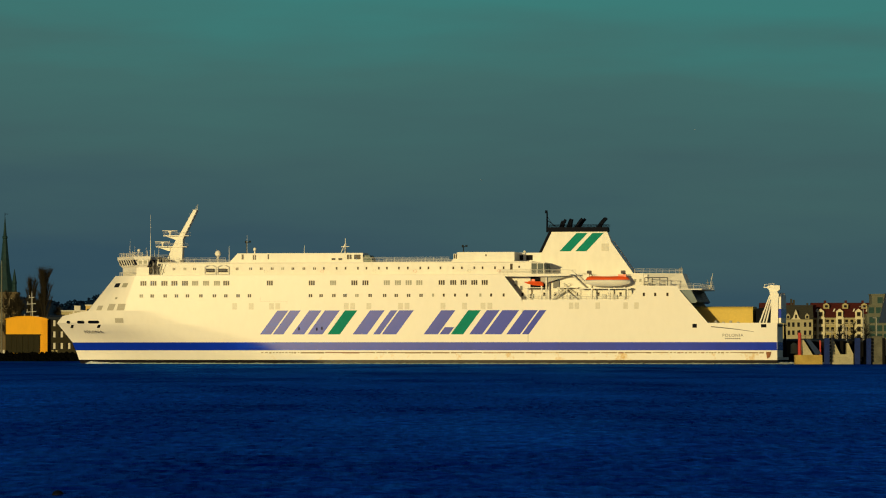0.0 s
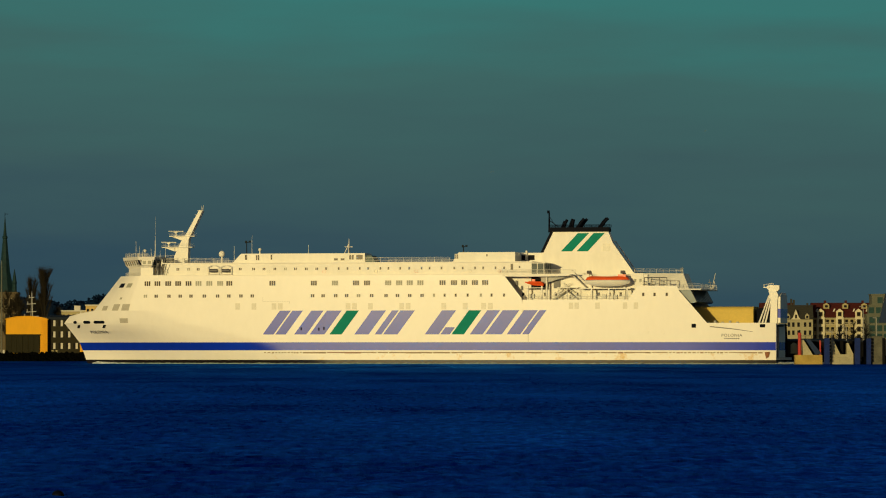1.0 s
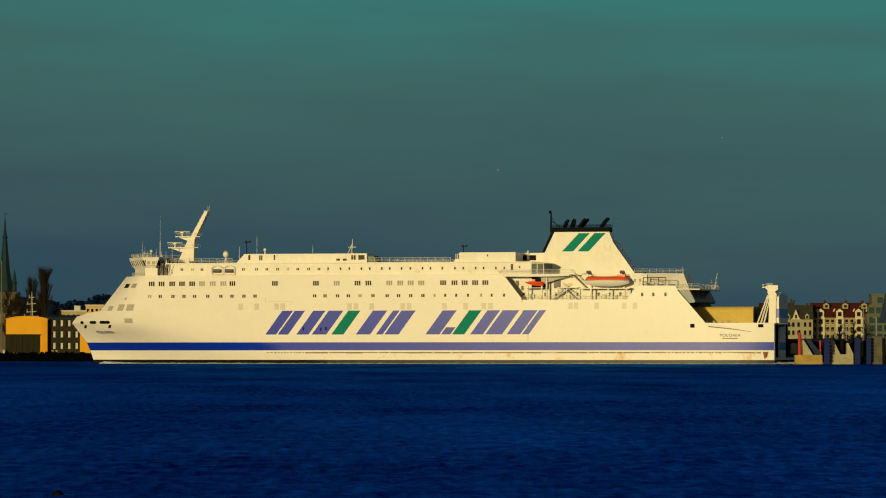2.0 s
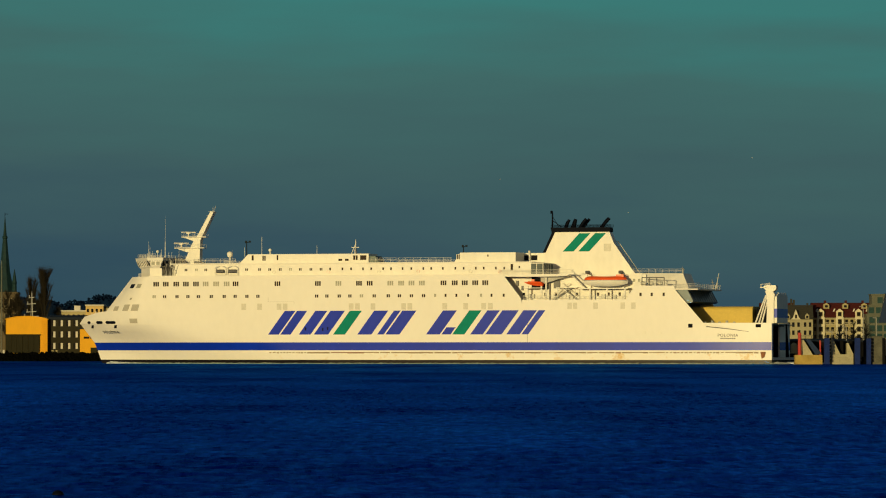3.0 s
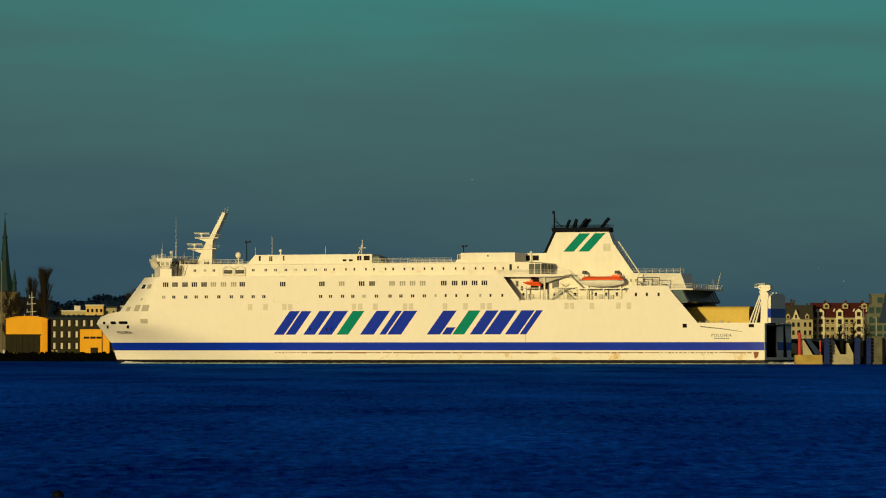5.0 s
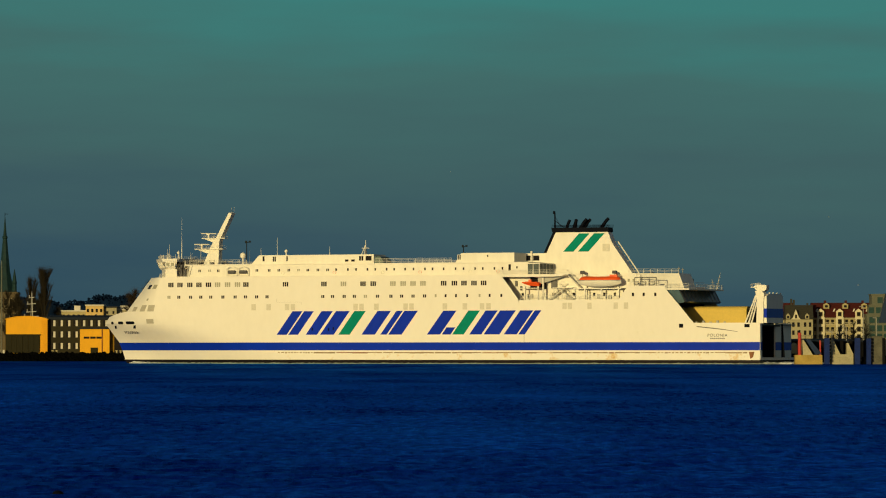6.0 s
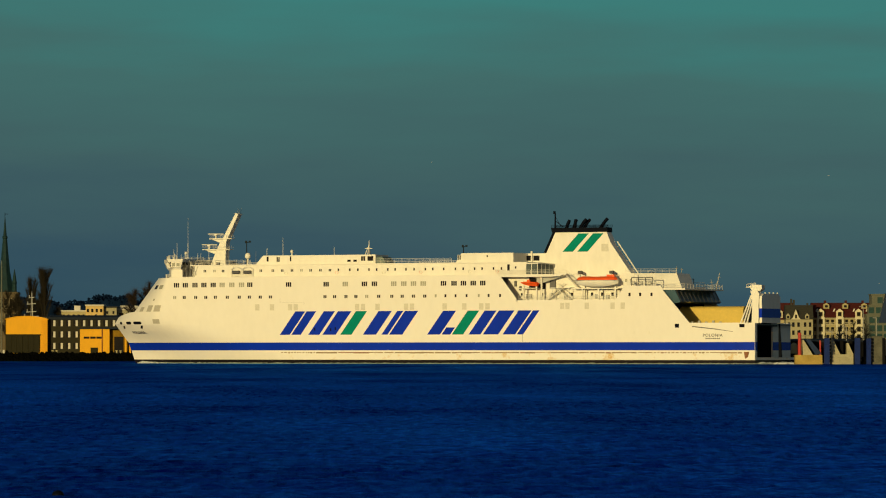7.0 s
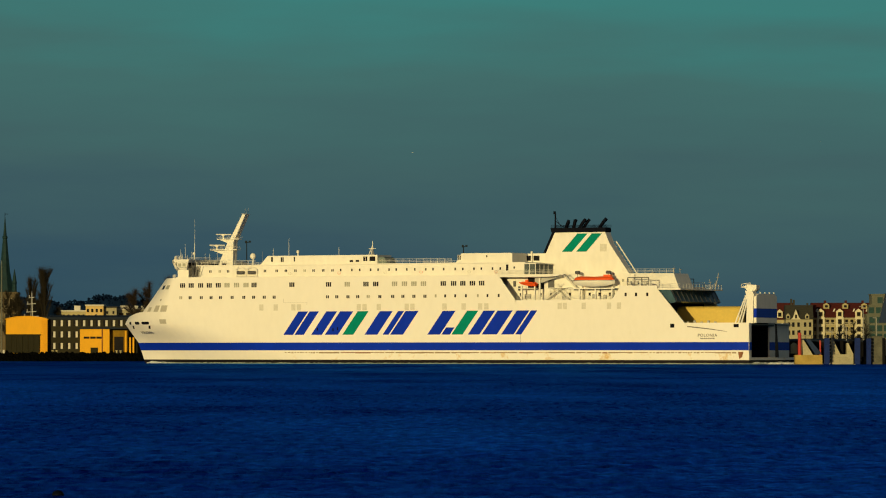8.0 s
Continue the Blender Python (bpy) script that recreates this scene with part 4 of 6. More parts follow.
def boat_deck():
    for s in (1, -1):
        lifeboat(33.5, 44.1, 17.75, s * 12.2, s)
        for x in (35.2, 43.0):
            bm = bmesh.new()
            box(bm, x - 0.22, x + 0.22, *sorted((s * 9.4, s * 10.2)), 14.7, 21.0)
            prism(bm, [(s * 9.6, 20.4), (s * 9.6, 21.0), (s * 12.0, 21.5), (s * 12.5, 21.2), (s * 12.5, 20.9)], x - 0.22, x + 0.22, "x")
            part("davit", bm, WHITE, ferry)
            bm = bmesh.new()
            tube(bm, (x - 0.5, s * 12.3, 21.1), (x + 0.5, s * 12.3, 21.1), 0.38, n=10)
            tube(bm, (x, s * 12.3, 20.8), (x, s * 12.3, 19.9), 0.06, n=5)
            part("davit_block", bm, GREYDARK, ferry)
        bm = bmesh.new()
        box(bm, 33.4, 45.2, *sorted((s * 9.4, s * 12.8)), 17.2, 17.42)
        for x in (34.2, 38.4, 42.4):
            box(bm, x - 0.15, x + 0.15, *sorted((s * 12.3, s * 12.6)), 14.7, 17.2)
        part("boat_platform", bm, WHITE, ferry)
        # rescue boat under the canopy deck
        bm = bmesh.new()
        rows = []
        for j in range(5):
            v = j / 4
            rows.append([(53.6 + 4.4 * i / 14, (0.75 * (1 - (i / 14) ** 4) + 0.05) * (0.35 + 0.65 * v), 17.95 + 0.55 * (i / 14) ** 3 * (1 - v) + 0.75 * v + 0.25 * (i / 14) ** 2) for i in range(15)])
        for sg in (1, -1):
            loft(bm, [[(x, s * 12.2 + sg * h, z) for x, h, z in r] for r in rows])
        tube(bm, (54.0, s * 12.2 + 0.7, 18.75), (57.0, s * 12.2 + 0.7, 18.85), 0.2, n=8)
        tube(bm, (54.0, s * 12.2 - 0.7, 18.75), (57.0, s * 12.2 - 0.7, 18.85), 0.2, n=8)
        box(bm, 55.6, 56.3, s * 12.2 - 0.3, s * 12.2 + 0.3, 18.5, 19.5)
        part("rescue_boat", bm, ORANGE, ferry, "small open orange rescue boat", smooth=40)
        bm = bmesh.new()
        box(bm, 53.6, 58.2, *sorted((s * 11.2, s * 12.9)), 17.4, 17.55)
        box(bm, 53.9, 54.2, *sorted((s * 11.8, s * 12.2)), 14.7, 18.0)
        box(bm, 57.2, 57.5, *sorted((s * 11.8, s * 12.2)), 14.7, 18.0)
        tube(bm, (53.0, s * 11.6, 14.7), (53.0, s * 11.6, 20.3), 0.22, n=8)
        tube(bm, (53.0, s * 11.6, 20.0), (55.6, s * 12.3, 20.2), 0.14, n=8)
        part("boat_cradle", bm, WHITE, ferry)
        # canopy deck with a tapering edge over the recess
        bm = bmesh.new()
        prism(bm, [(63.0, 20.6), (63.0, 20.15), (58.0, 20.1), (50.0, 20.15), (47.6, 20.3), (47.0, 20.6)], *sorted((s * 9.3, s * (HB + 0.05))))
        part("canopy_deck", bm, WHITE, ferry, "white canopy deck over the boat recess")
        # bracket with its shade painted grey, and a dark-painted doorway below it
        bm = bmesh.new()
        prism(bm, [(48.2, 20.12), (54.4, 20.12), (54.4, 18.5), (53.6, 18.5)], *sorted((s * 11.0, s * 11.3)))
        part("bracket", bm, GREYPAINT, ferry, "bracket below the canopy deck, shade painted grey")
        bm = bmesh.new()
        box(bm, 53.0, 57.0, *sorted((s * 9.35, s * 9.6)), 17.3, 20.1)
        part("doorway", bm, DARK, ferry, "dark doorway, its shade painted on")
        # glazed shelter on the deck above
        bm = bmesh.new()
        box(bm, 53.4, 56.38, *sorted((s * 4.2, s * 13.0)), 20.8, 23.2)
        sh = part("glazed_shelter", bm, SHADE_GLASS, ferry, "grey glazed deck shelter")
        for x, y in ((53.4, 13.0), (54.9, 13.0), (56.3, 13.0), (53.4, 10.8), (53.4, 8.6), (53.4, 6.4)):
            bm = bmesh.new()
            box(bm, x - 0.07, x + 0.07, *sorted((s * (y - 0.07), s * (y + 0.07))), 20.8, 23.3)
            part("post", bm, WHITE, sh)
        bm = bmesh.new()
        box(bm, 53.1, 56.4, *sorted((s * 4.1, s * 13.2)), 23.2, 23.4)
        part("shelter_roof", bm, WHITE, sh)
        # stairs between the decks
        for x0, z0, x1, z1 in ((43.9, 17.4, 47.3, 20.7), (51.8, 14.7, 47.6, 17.6), (46.0, 14.7, 49.4, 17.6)):
            bm = bmesh.new()
            for o in (10.2, 11.3):
                tube(bm, (x0, s * o, z0), (x1, s * o, z1), 0.12, n=4)
                tube(bm, (x0, s * o, z0 + 1), (x1, s * o, z1 + 1), 0.05, n=4)
            k = 11
            for i in range(k):
                f = (i + 0.5) / k
                x, z = x0 + (x1 - x0) * f, z0 + (z1 - z0) * f
                box(bm, x - 0.16, x + 0.16, *sorted((s * 10.2, s * 11.3)), z - 0.03, z + 0.03)
            part("stairway", bm, WHITE, ferry)
        bm = bmesh.new()
        box(bm, 45.6, 50.5, *sorted((s * 9.4, s * 12.2)), 17.45, 17.6)
        for x in (46.0, 48.2, 50.2):
            tube(bm, (x, s * 12.0, 14.7), (x, s * 12.0, 17.5), 0.1, n=5)
        part("landing", bm, WHITE, ferry)
        for x, z, w, h in ((60.4, 18.6, 0.5, 1.3), (59.2, 17.5, 0.4, 1.0), (57.0, 15.6, 1.4, 1.0), (51.0, 18.4, 1.4, 1.9), (40.0, 15.5, 0.9, 1.1), (37.3, 15.4, 0.7, 1.0), (47.6, 15.3, 1.0, 0.9)):
            bm = bmesh.new()
            box(bm, x - w / 2, x + w / 2, *sorted((s * 9.4, s * 9.9)), z - h / 2, z + h / 2)
            part("deck_box", bm, GREYDARK if z > 17 else STEEL, ferry)
        # equipment on the after deck
        for x, w, h in ((27.6, 5.2, 1.5),):
            bm = bmesh.new()
            for xx in (x - w / 2, x + w / 2, x - w / 6, x + w / 6):
                tube(bm, (xx, s * 12.6, 17.9), (xx, s * 12.6, 17.9 + h + 0.4), 0.1, n=5)
            tube(bm, (x - w / 2, s * 12.6, 17.9 + h + 0.4), (x + w / 2, s * 12.6, 17.9 + h + 0.4), 0.1, n=5)
            part("deck_frame", bm, GREYDARK, ferry)
        for x in (30.0, 28.2, 26.0):
            bm = bmesh.new()
            tube(bm, (x - 0.5, s * 12.2, 18.5), (x + 0.5, s * 12.2, 18.5), 0.45, n=10)
            part("raft_canister", bm, VENT, ferry, "pale raft canister", smooth=40)


def after_works():
    # deck slab, glazed after wall, dark sheet below painted as the open deck's shade
    bm = bmesh.new()
    prism(bm, [(31, HB - 0.02), (22, HB - 0.02), (17.2, HB - 1.2), (16.9, -HB + 2.6), (22, -HB + 0.02), (31, -HB + 0.02)], 16.9, 17.2, "z")
    part("after_deck", bm, WHITE, ferry)
    bm = bmesh.new()
    prism(bm, [(24, 13.6), (18.6, 13.9), (18.2, 14.2), (19.6, 16.9), (24, 16.9)], -12.6, 12.6)
    lounge = part("after_lounge", bm, LOUNGE, ferry, "blue-grey glazed lounge front in shade")
    for i in range(11):
        y = -12.0 + 2.4 * i
        bm = bmesh.new()
        tube(bm, (18.15, y, 14.2), (19.55, y, 16.9), 0.06, n=4)
        part("mullion", bm, GREYDARK, lounge)
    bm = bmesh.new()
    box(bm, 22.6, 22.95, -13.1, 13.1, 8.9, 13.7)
    part("open_deck_shade", bm, DARK, ferry, "dark sheet painted as the shade of the open deck")
    bm = bmesh.new()
    a = [bm.verts.new((x, y, 17.2)) for x, y in ((33.5, 9.5), (31, 9.5), (21.2, 4), (21.2, -4), (31, -9.5), (33.5, -9.5))]
    b = [bm.verts.new((x, y, 20.9)) for x, y in ((33.5, 9.5), (31, 9.5), (22.6, 4), (22.6, -4), (31, -9.5), (33.5, -9.5))]
    bm.faces.new(a)
    bm.faces.new(b[::-1])
    for i in range(6):
        bm.faces.new((a[i - 1], a[i], b[i], b[i - 1]))
    house = part("after_house", bm, WHITE, ferry, "white house abaft the funnel")
    for x in (31.6, 32.8):
        window(house, x, 9.5, 19.2, 0.5, 0.7, 1, BLIND)
    # aerials on the after house
    for x, y, z0, h, lean in ((23.0, 3, 20.9, 1.6, 0), (24.2, -3, 20.9, 1.4, 0), (17.6, -6, 17.2, 2.4, 0.5), (18.0, -9, 17.2, 4.0, -0.9), (17.4, -7.5, 17.2, 2.0, -0.3)):
        bm = bmesh.new()
        tube(bm, (x, y, z0), (x + lean, y, z0 + h), 0.11, 0.06, 5)
        tube(bm, (x + lean * 0.7 - 0.4, y, z0 + h * 0.7), (x + lean * 0.7 + 0.4, y, z0 + h * 0.7), 0.06, n=4)
        part("aerial", bm, STEEL, ferry)
    # ochre housing on the mooring deck, with a rounded top edge
    bm = bmesh.new()
    prof = [(-6.0, 8.9), (3.5, 8.9), (3.5, 12.0)] + [(3.5 - 1.1 + 1.1 * math.cos(a), 12.0 + 1.1 * math.sin(a)) for a in (radians(15 * i) for i in range(1, 7))] + [(-5.0, 13.1), (-6.0, 12.2)]
    prism(bm, prof, 6.5, 22.0, "x")
    part("ochre_housing", bm, OCHRE, ferry, "ochre yellow housing on the aft mooring deck", smooth=35)
    for i in range(7):
        bm = bmesh.new()
        tube(bm, (9.0 + i * 1.7, 11.4, 8.9), (9.0 + i * 1.7, 11.4, 9.5 + 0.25 * (i % 2)), 0.32, n=8)
        part("bollard", bm, GREYPAINT, ferry)
    # added block, black in place of the shaded inside of the far bulwark
    bm = bmesh.new()
    prism(bm, [(3.0, 8.9), (6.0, 8.9), (6.0, 12.6), (4.2, 12.9), (3.0, 12.2)], -9.0, 1.5)
    part("bulwark_shade", bm, BLACK, ferry, "black block added for the shaded far bulwark")
    # bulwark thickness
    for s in (1, -1):
        bm = bmesh.new()
        prism(bm, [(0.3 if s > 0 else 1.5, s * 12.9), (5, s * 13.1), (15.8, s * 13.1), (15.8, s * 13.45), (5, s * 13.45), (0.3 if s > 0 else 1.5, s * 13.2)], 8.7, 9.22, "z")
        part("bulwark_cap", bm, WHITE, ferry)
    # stern gantry legs with forward-reaching heads
    for s in (1,):
        bm = bmesh.new()
        yy = sorted((s * 9.6, s * 7.6))
        prism(bm, [(0.4, 16.4), (-0.3, 17.0), (-0.3, 17.9), (2.0, 18.1), (2.8, 17.5), (2.1, 16.8), (1.6, 16.0)], *yy)
        yy = sorted((s * 10.8, s * 8.9))
        prism(bm, [(1.7, 9.1), (0.0, 9.1), (0.0, 14.0), (-0.2, 15.8), (0.3, 16.6), (2.0, 16.6), (1.7, 15.6), (1.5, 14.0)], *yy)
        leg = part("gantry_leg", bm, WHITE, ferry, "white stern gantry leg with curved head")
        bm = bmesh.new()
        lattice_rail(bm, [(3.2, s * 8.9, 17.6), (3.2, s * 10.0, 17.6), (1.0, s * 10.0, 17.9)], 0.5, 1.3, 1, 0.06)
        box(bm, 2.0, 3.3, s * 8.9, s * 10.0, 17.35, 17.55)
        part("head_platform", bm, WHITE, leg)
        for x0, x1 in ((3.4, 1.6), (2.7, 1.2), (4.2, 1.9)):
            bm = bmesh.new()
            tube(bm, (x0, s * 11.2, 9.0), (x1, s * 10.4, 15.6), 0.2, 0.16, 6)
            part("hydraulic_strut", bm, WHITE, leg)
    # stowed ramp and stern panels
    bm = bmesh.new()
    box(bm, -0.65, -0.05, -1.4, 10.4, 9.2, 15.3)
    prism(bm, [(-1.4, 15.29), (10.4, 15.29), (8.8, 15.9), (-0.4, 15.9)], -0.6, -0.1, "x")
    ramp = part("stern_ramp", bm, WHITE, ferry, "raised stern ramp, white with a blue band")
    bm = bmesh.new()
    box(bm, -0.68, -0.02, -1.43, 10.43, 10.4, 12.5)
    part("ramp_band", bm, BLUE, ramp)
    for i in range(4):
        bm = bmesh.new()
        ball(bm, (-0.35, -0.3 + i * 2.6, 16.1), 0.2, 8)
        part("deck_lamp", bm, WHITE, ramp)
    for y0, y1, x0 in ((-13.1, -1.6, 1.3), (11.9, 13.2, -0.06)):
        bm = bmesh.new()
        box(bm, x0, x0 + 0.36, y0, y1, 1.2, 9.1)
        pan = part("transom_panel", bm, WHITE, ferry, "white transom panel beside the car-deck opening")
        bm = bmesh.new()
        box(bm, x0 - 0.04, x0 + 0.16, y0 - 0.01, y1 - 0.01, 2.85, 4.75)
        part("transom_band", bm, BLUE, pan)
    bm = bmesh.new()
    box(bm, -0.06, 0.3, -13.2, 13.2, -3, 1.2)
    part("transom", bm, HULL, ferry)
    # car deck sides, roof and end are black: the interior's shade is painted on
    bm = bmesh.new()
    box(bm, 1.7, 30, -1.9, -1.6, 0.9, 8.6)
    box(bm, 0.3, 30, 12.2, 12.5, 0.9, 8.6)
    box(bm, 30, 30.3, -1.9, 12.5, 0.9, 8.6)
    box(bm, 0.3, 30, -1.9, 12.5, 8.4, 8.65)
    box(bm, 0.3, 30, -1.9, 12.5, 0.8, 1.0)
    part("car_deck", bm, BLACK, ferry, "empty car deck behind the stern opening, shade painted black")
    bm = bmesh.new()
    prism(bm, [(-0.1, 1.2), (-0.9, 1.2), (-0.4, 9.0), (-0.1, 9.0)], -1.9, -1.6)
    part("ramp_guide", bm, BLACK, ferry)
    # stern fender below the band
    for s in (1, -1):
        bm = bmesh.new()
        prism(bm, [(2.5, 2.5), (1.3, 2.5), (1.6, 1.3), (2.2, 0.9)], *sorted((s * 13.0, s * 13.6)))
        part("fender", bm, RUSTRED, ferry, "rusty red-brown fender")


SHADE_GLASS = mat("grey_tinted_glass", (0.10, 0.125, 0.13), 0.4, spec=0.08, vary=0.35, scale=0.9)
LOUNGE = mat("blue_grey_glazing", (0.04, 0.092, 0.13), 0.3, spec=0.2, vary=0.3, scale=0.5)
PLATING = {1 if ob.data.vertices[0].co.y > 0 else -1: ob for ob in ferry.children if ob.name.startswith("side_plating")}
upper_works()
bridge()
radar_mast()
deck_gear()
funnel()
boat_deck()
after_works()
hull_fittings()
side_emblem()
rows_of_windows()

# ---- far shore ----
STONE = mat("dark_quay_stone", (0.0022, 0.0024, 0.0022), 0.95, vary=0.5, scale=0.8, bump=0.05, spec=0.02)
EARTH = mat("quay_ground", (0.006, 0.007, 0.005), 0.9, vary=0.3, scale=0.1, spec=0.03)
YELLOW = mat("yellow_cladding", (0.74, 0.37, 0.006), 0.6, vary=0.08, scale=0.25, stretch=(1, 1, 0.3), spec=0.2)
OLIVE = mat("olive_grey_render", (0.027, 0.025, 0.014), 0.8, vary=0.2, scale=0.3, spec=0.1)
OLIVEDOOR = mat("dark_olive_door", (0.019, 0.018, 0.008), 0.7, vary=0.2, scale=0.6, stretch=(3, 1, 0.3), spec=0.1)
ANNEX = mat("brown_yellow_render", (0.24, 0.14, 0.012), 0.8, vary=0.2, scale=0.3, spec=0.1)
NAVYROOF = mat("dark_blue_roof", (0.015, 0.022, 0.035), 0.7, vary=0.3, scale=0.4, spec=0.1)
CURTAIN = mat("white_curtain", (0.54, 0.52, 0.47), 0.7, vary=0.15, scale=1.0)
DARKGLASS = mat("dark_house_glass", (0.012, 0.013, 0.016), 0.12, vary=0.4, scale=0.8, spec=0.15)
CREAM = mat("cream_render", (0.37, 0.325, 0.18), 0.85, vary=0.14, scale=0.25, spec=0.1)
PALE = mat("pale_grey_render", (0.34, 0.315, 0.21), 0.85, vary=0.14, scale=0.25, spec=0.1)
IVORY = mat("ivory_bay_paint", (0.60, 0.56, 0.42), 0.85, vary=0.14, scale=0.25, spec=0.1)
TILE = mat("dark_red_roof_tiles", (0.062, 0.013, 0.012), 0.75, vary=0.35, scale=0.5, stretch=(1, 1, 4), spec=0.1)
SLATE = mat("grey_slate_roof", (0.040, 0.040, 0.034), 0.7, vary=0.3, scale=0.5, stretch=(1, 1, 4), spec=0.1)
BRICK = mat("brown_tower_brick", (0.13, 0.105, 0.065), 0.9, vary=0.25, scale=0.4, spec=0.05)
COPPER = mat("green_copper_spire", (0.008, 0.033, 0.041), 0.7, vary=0.5, scale=0.6, spec=0.2)
BARK = mat("bare_branches", (0.030, 0.026, 0.018), 0.9, vary=0.3, scale=0.6, spec=0.05)
REDBARK = mat("reddish_bare_branches", (0.042, 0.031, 0.024), 0.9, vary=0.3, scale=0.6, spec=0.05)
# distance haze is painted into the woods as a dark blue tint
HAZY_WOODS = mat("far_woods", (0.005, 0.014, 0.042), 0.95, vary=0.4, scale=0.05, spec=0.0)
CONCRETE = mat("weathered_concrete", (0.42, 0.39, 0.26), 0.85, vary=0.3, scale=0.5, bump=0.02, spec=0.15)
DARKCON = mat("dark_concrete", (0.11, 0.11, 0.085), 0.85, vary=0.35, scale=0.5, bump=0.02, spec=0.15)
OCHRECON = mat("ochre_stained_concrete", (0.42, 0.30, 0.08), 0.85, vary=0.35, scale=0.7, bump=0.02, spec=0.15)
REDPAINT = mat("red_painted_steel", (0.42, 0.03, 0.02), 0.55, vary=0.25, scale=1.0)
BLUEPILE = mat("dark_blue_fender_steel", (0.004, 0.02, 0.13), 0.6, spec=0.15, vary=0.35, scale=1.2)
RUBBER_AND_SHADE = mat("black_rubber_and_shade", (0.005, 0.005, 0.006), 0.8, vary=0.3, scale=2.0, spec=0.1)
FOAM = mat("white_foam", (0.62, 0.66, 0.66), 0.8, vary=0.2, scale=1.5)


def quay():
    """Land of the far shore: one low sheet with two fronts to the water."""
    bm = bmesh.new()
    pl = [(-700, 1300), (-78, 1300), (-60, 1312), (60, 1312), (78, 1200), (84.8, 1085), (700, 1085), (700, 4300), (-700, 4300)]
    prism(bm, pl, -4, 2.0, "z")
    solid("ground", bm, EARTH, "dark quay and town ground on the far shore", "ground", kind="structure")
    rng = random.Random(4)
    bm = bmesh.new()
    for i in range(1300):
        x = rng.uniform(-150, -62)
        k = rng.random()
        y, z = 1299.6 - 3.8 * (1 - k), -0.6 + 2.5 * k
        r = rng.uniform(0.35, 0.85)
        bmesh.ops.create_icosphere(bm, subdivisions=1, radius=r, matrix=pose(x, y, z, rng.uniform(0, 180), rng.uniform(0, 180), 0) @ Matrix.Diagonal((1.2, 0.9, 0.75, 1)))
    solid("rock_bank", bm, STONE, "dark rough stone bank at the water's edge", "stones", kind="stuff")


FACADE = {}


def pane_window(parent, x, y, z, w, h, glass, frame_mat, split=False):
    """Window in a wall facing the water: frame, sill and one or two panes."""
    key = (w, h, frame_mat.name)
    if key not in FACADE:
        bm = bmesh.new()
        v = [(-w / 2 - 0.12, -h / 2 - 0.12), (w / 2 + 0.12, -h / 2 - 0.12), (w / 2 + 0.12, h / 2 + 0.12), (-w / 2 - 0.12, h / 2 + 0.12)]
        prism(bm, v, -0.06, 0.1)
        box(bm, -w / 2 - 0.2, w / 2 + 0.2, -0.2, 0.05, -h / 2 - 0.2, -h / 2 - 0.08)
        FACADE[key] = finish(bm, "window")
        FACADE[key].materials.append(frame_mat)
    win = part("window", FACADE[key], None, parent)
    win.location = (x, y, z)
    halves = ((-w / 4, glass[0]), (w / 4, glass[1])) if split else ((0, glass[0]),)
    for dx, g in halves:
        pk = (w, h, split, g.name)
        if pk not in FACADE:
            ww = (w / 2 - 0.04 if split else w) / 2
            bm = bmesh.new()
            box(bm, -ww, ww, -0.1, 0.0, -h / 2, h / 2)
            FACADE[pk] = finish(bm, "pane")
            FACADE[pk].materials.append(g)
        p = part("pane", FACADE[pk], None, win)
        p.location = (dx, 0, 0)


def yellow_warehouse():
    t = thing("warehouse", "yellow clad harbour warehouse with a low curved roof", "building")
    bm = bmesh.new()
    poly = [(-132.6, 2.0), (-119.9, 2.0)] + [(-119.9 - 12.7 * i / 10, 12.2 + 0.95 * math.sin(math.pi * (i / 10)) ** 0.7) for i in range(11)]
    prism(bm, poly, 1340, 1362)
    part("wall", bm, YELLOW, t)
    bm = bmesh.new()
    poly = [(-119.6 - 13.3 * i / 10, 12.35 + 0.95 * math.sin(math.pi * (i / 10)) ** 0.7) for i in range(11)]
    prism(bm, poly + [(x, z - 0.2) for x, z in reversed(poly)], 1339.6, 1362.4)
    part("roof", bm, YELLOW, t)
    for i in range(6):
        bm = bmesh.new()
        box(bm, -132.5 + i * 1.72, -130.85 + i * 1.72, 1339.55, 1340.0, 2.1, 7.4)
        part("door_leaf", bm, OLIVEDOOR, t, "dark olive sliding door leaf")
    bm = bmesh.new()
    box(bm, -132.6, -122.0, 1339.4, 1340, 7.4, 7.75)
    part("door_track", bm, OLIVEDOOR, t)
    for i in range(7):
        bm = bmesh.new()
        box(bm, -121.9 + i * 0.32, -121.82 + i * 0.32, 1339.9, 1340, 2.1, 12.2)
        part("cladding_rib", bm, YELLOW, t)


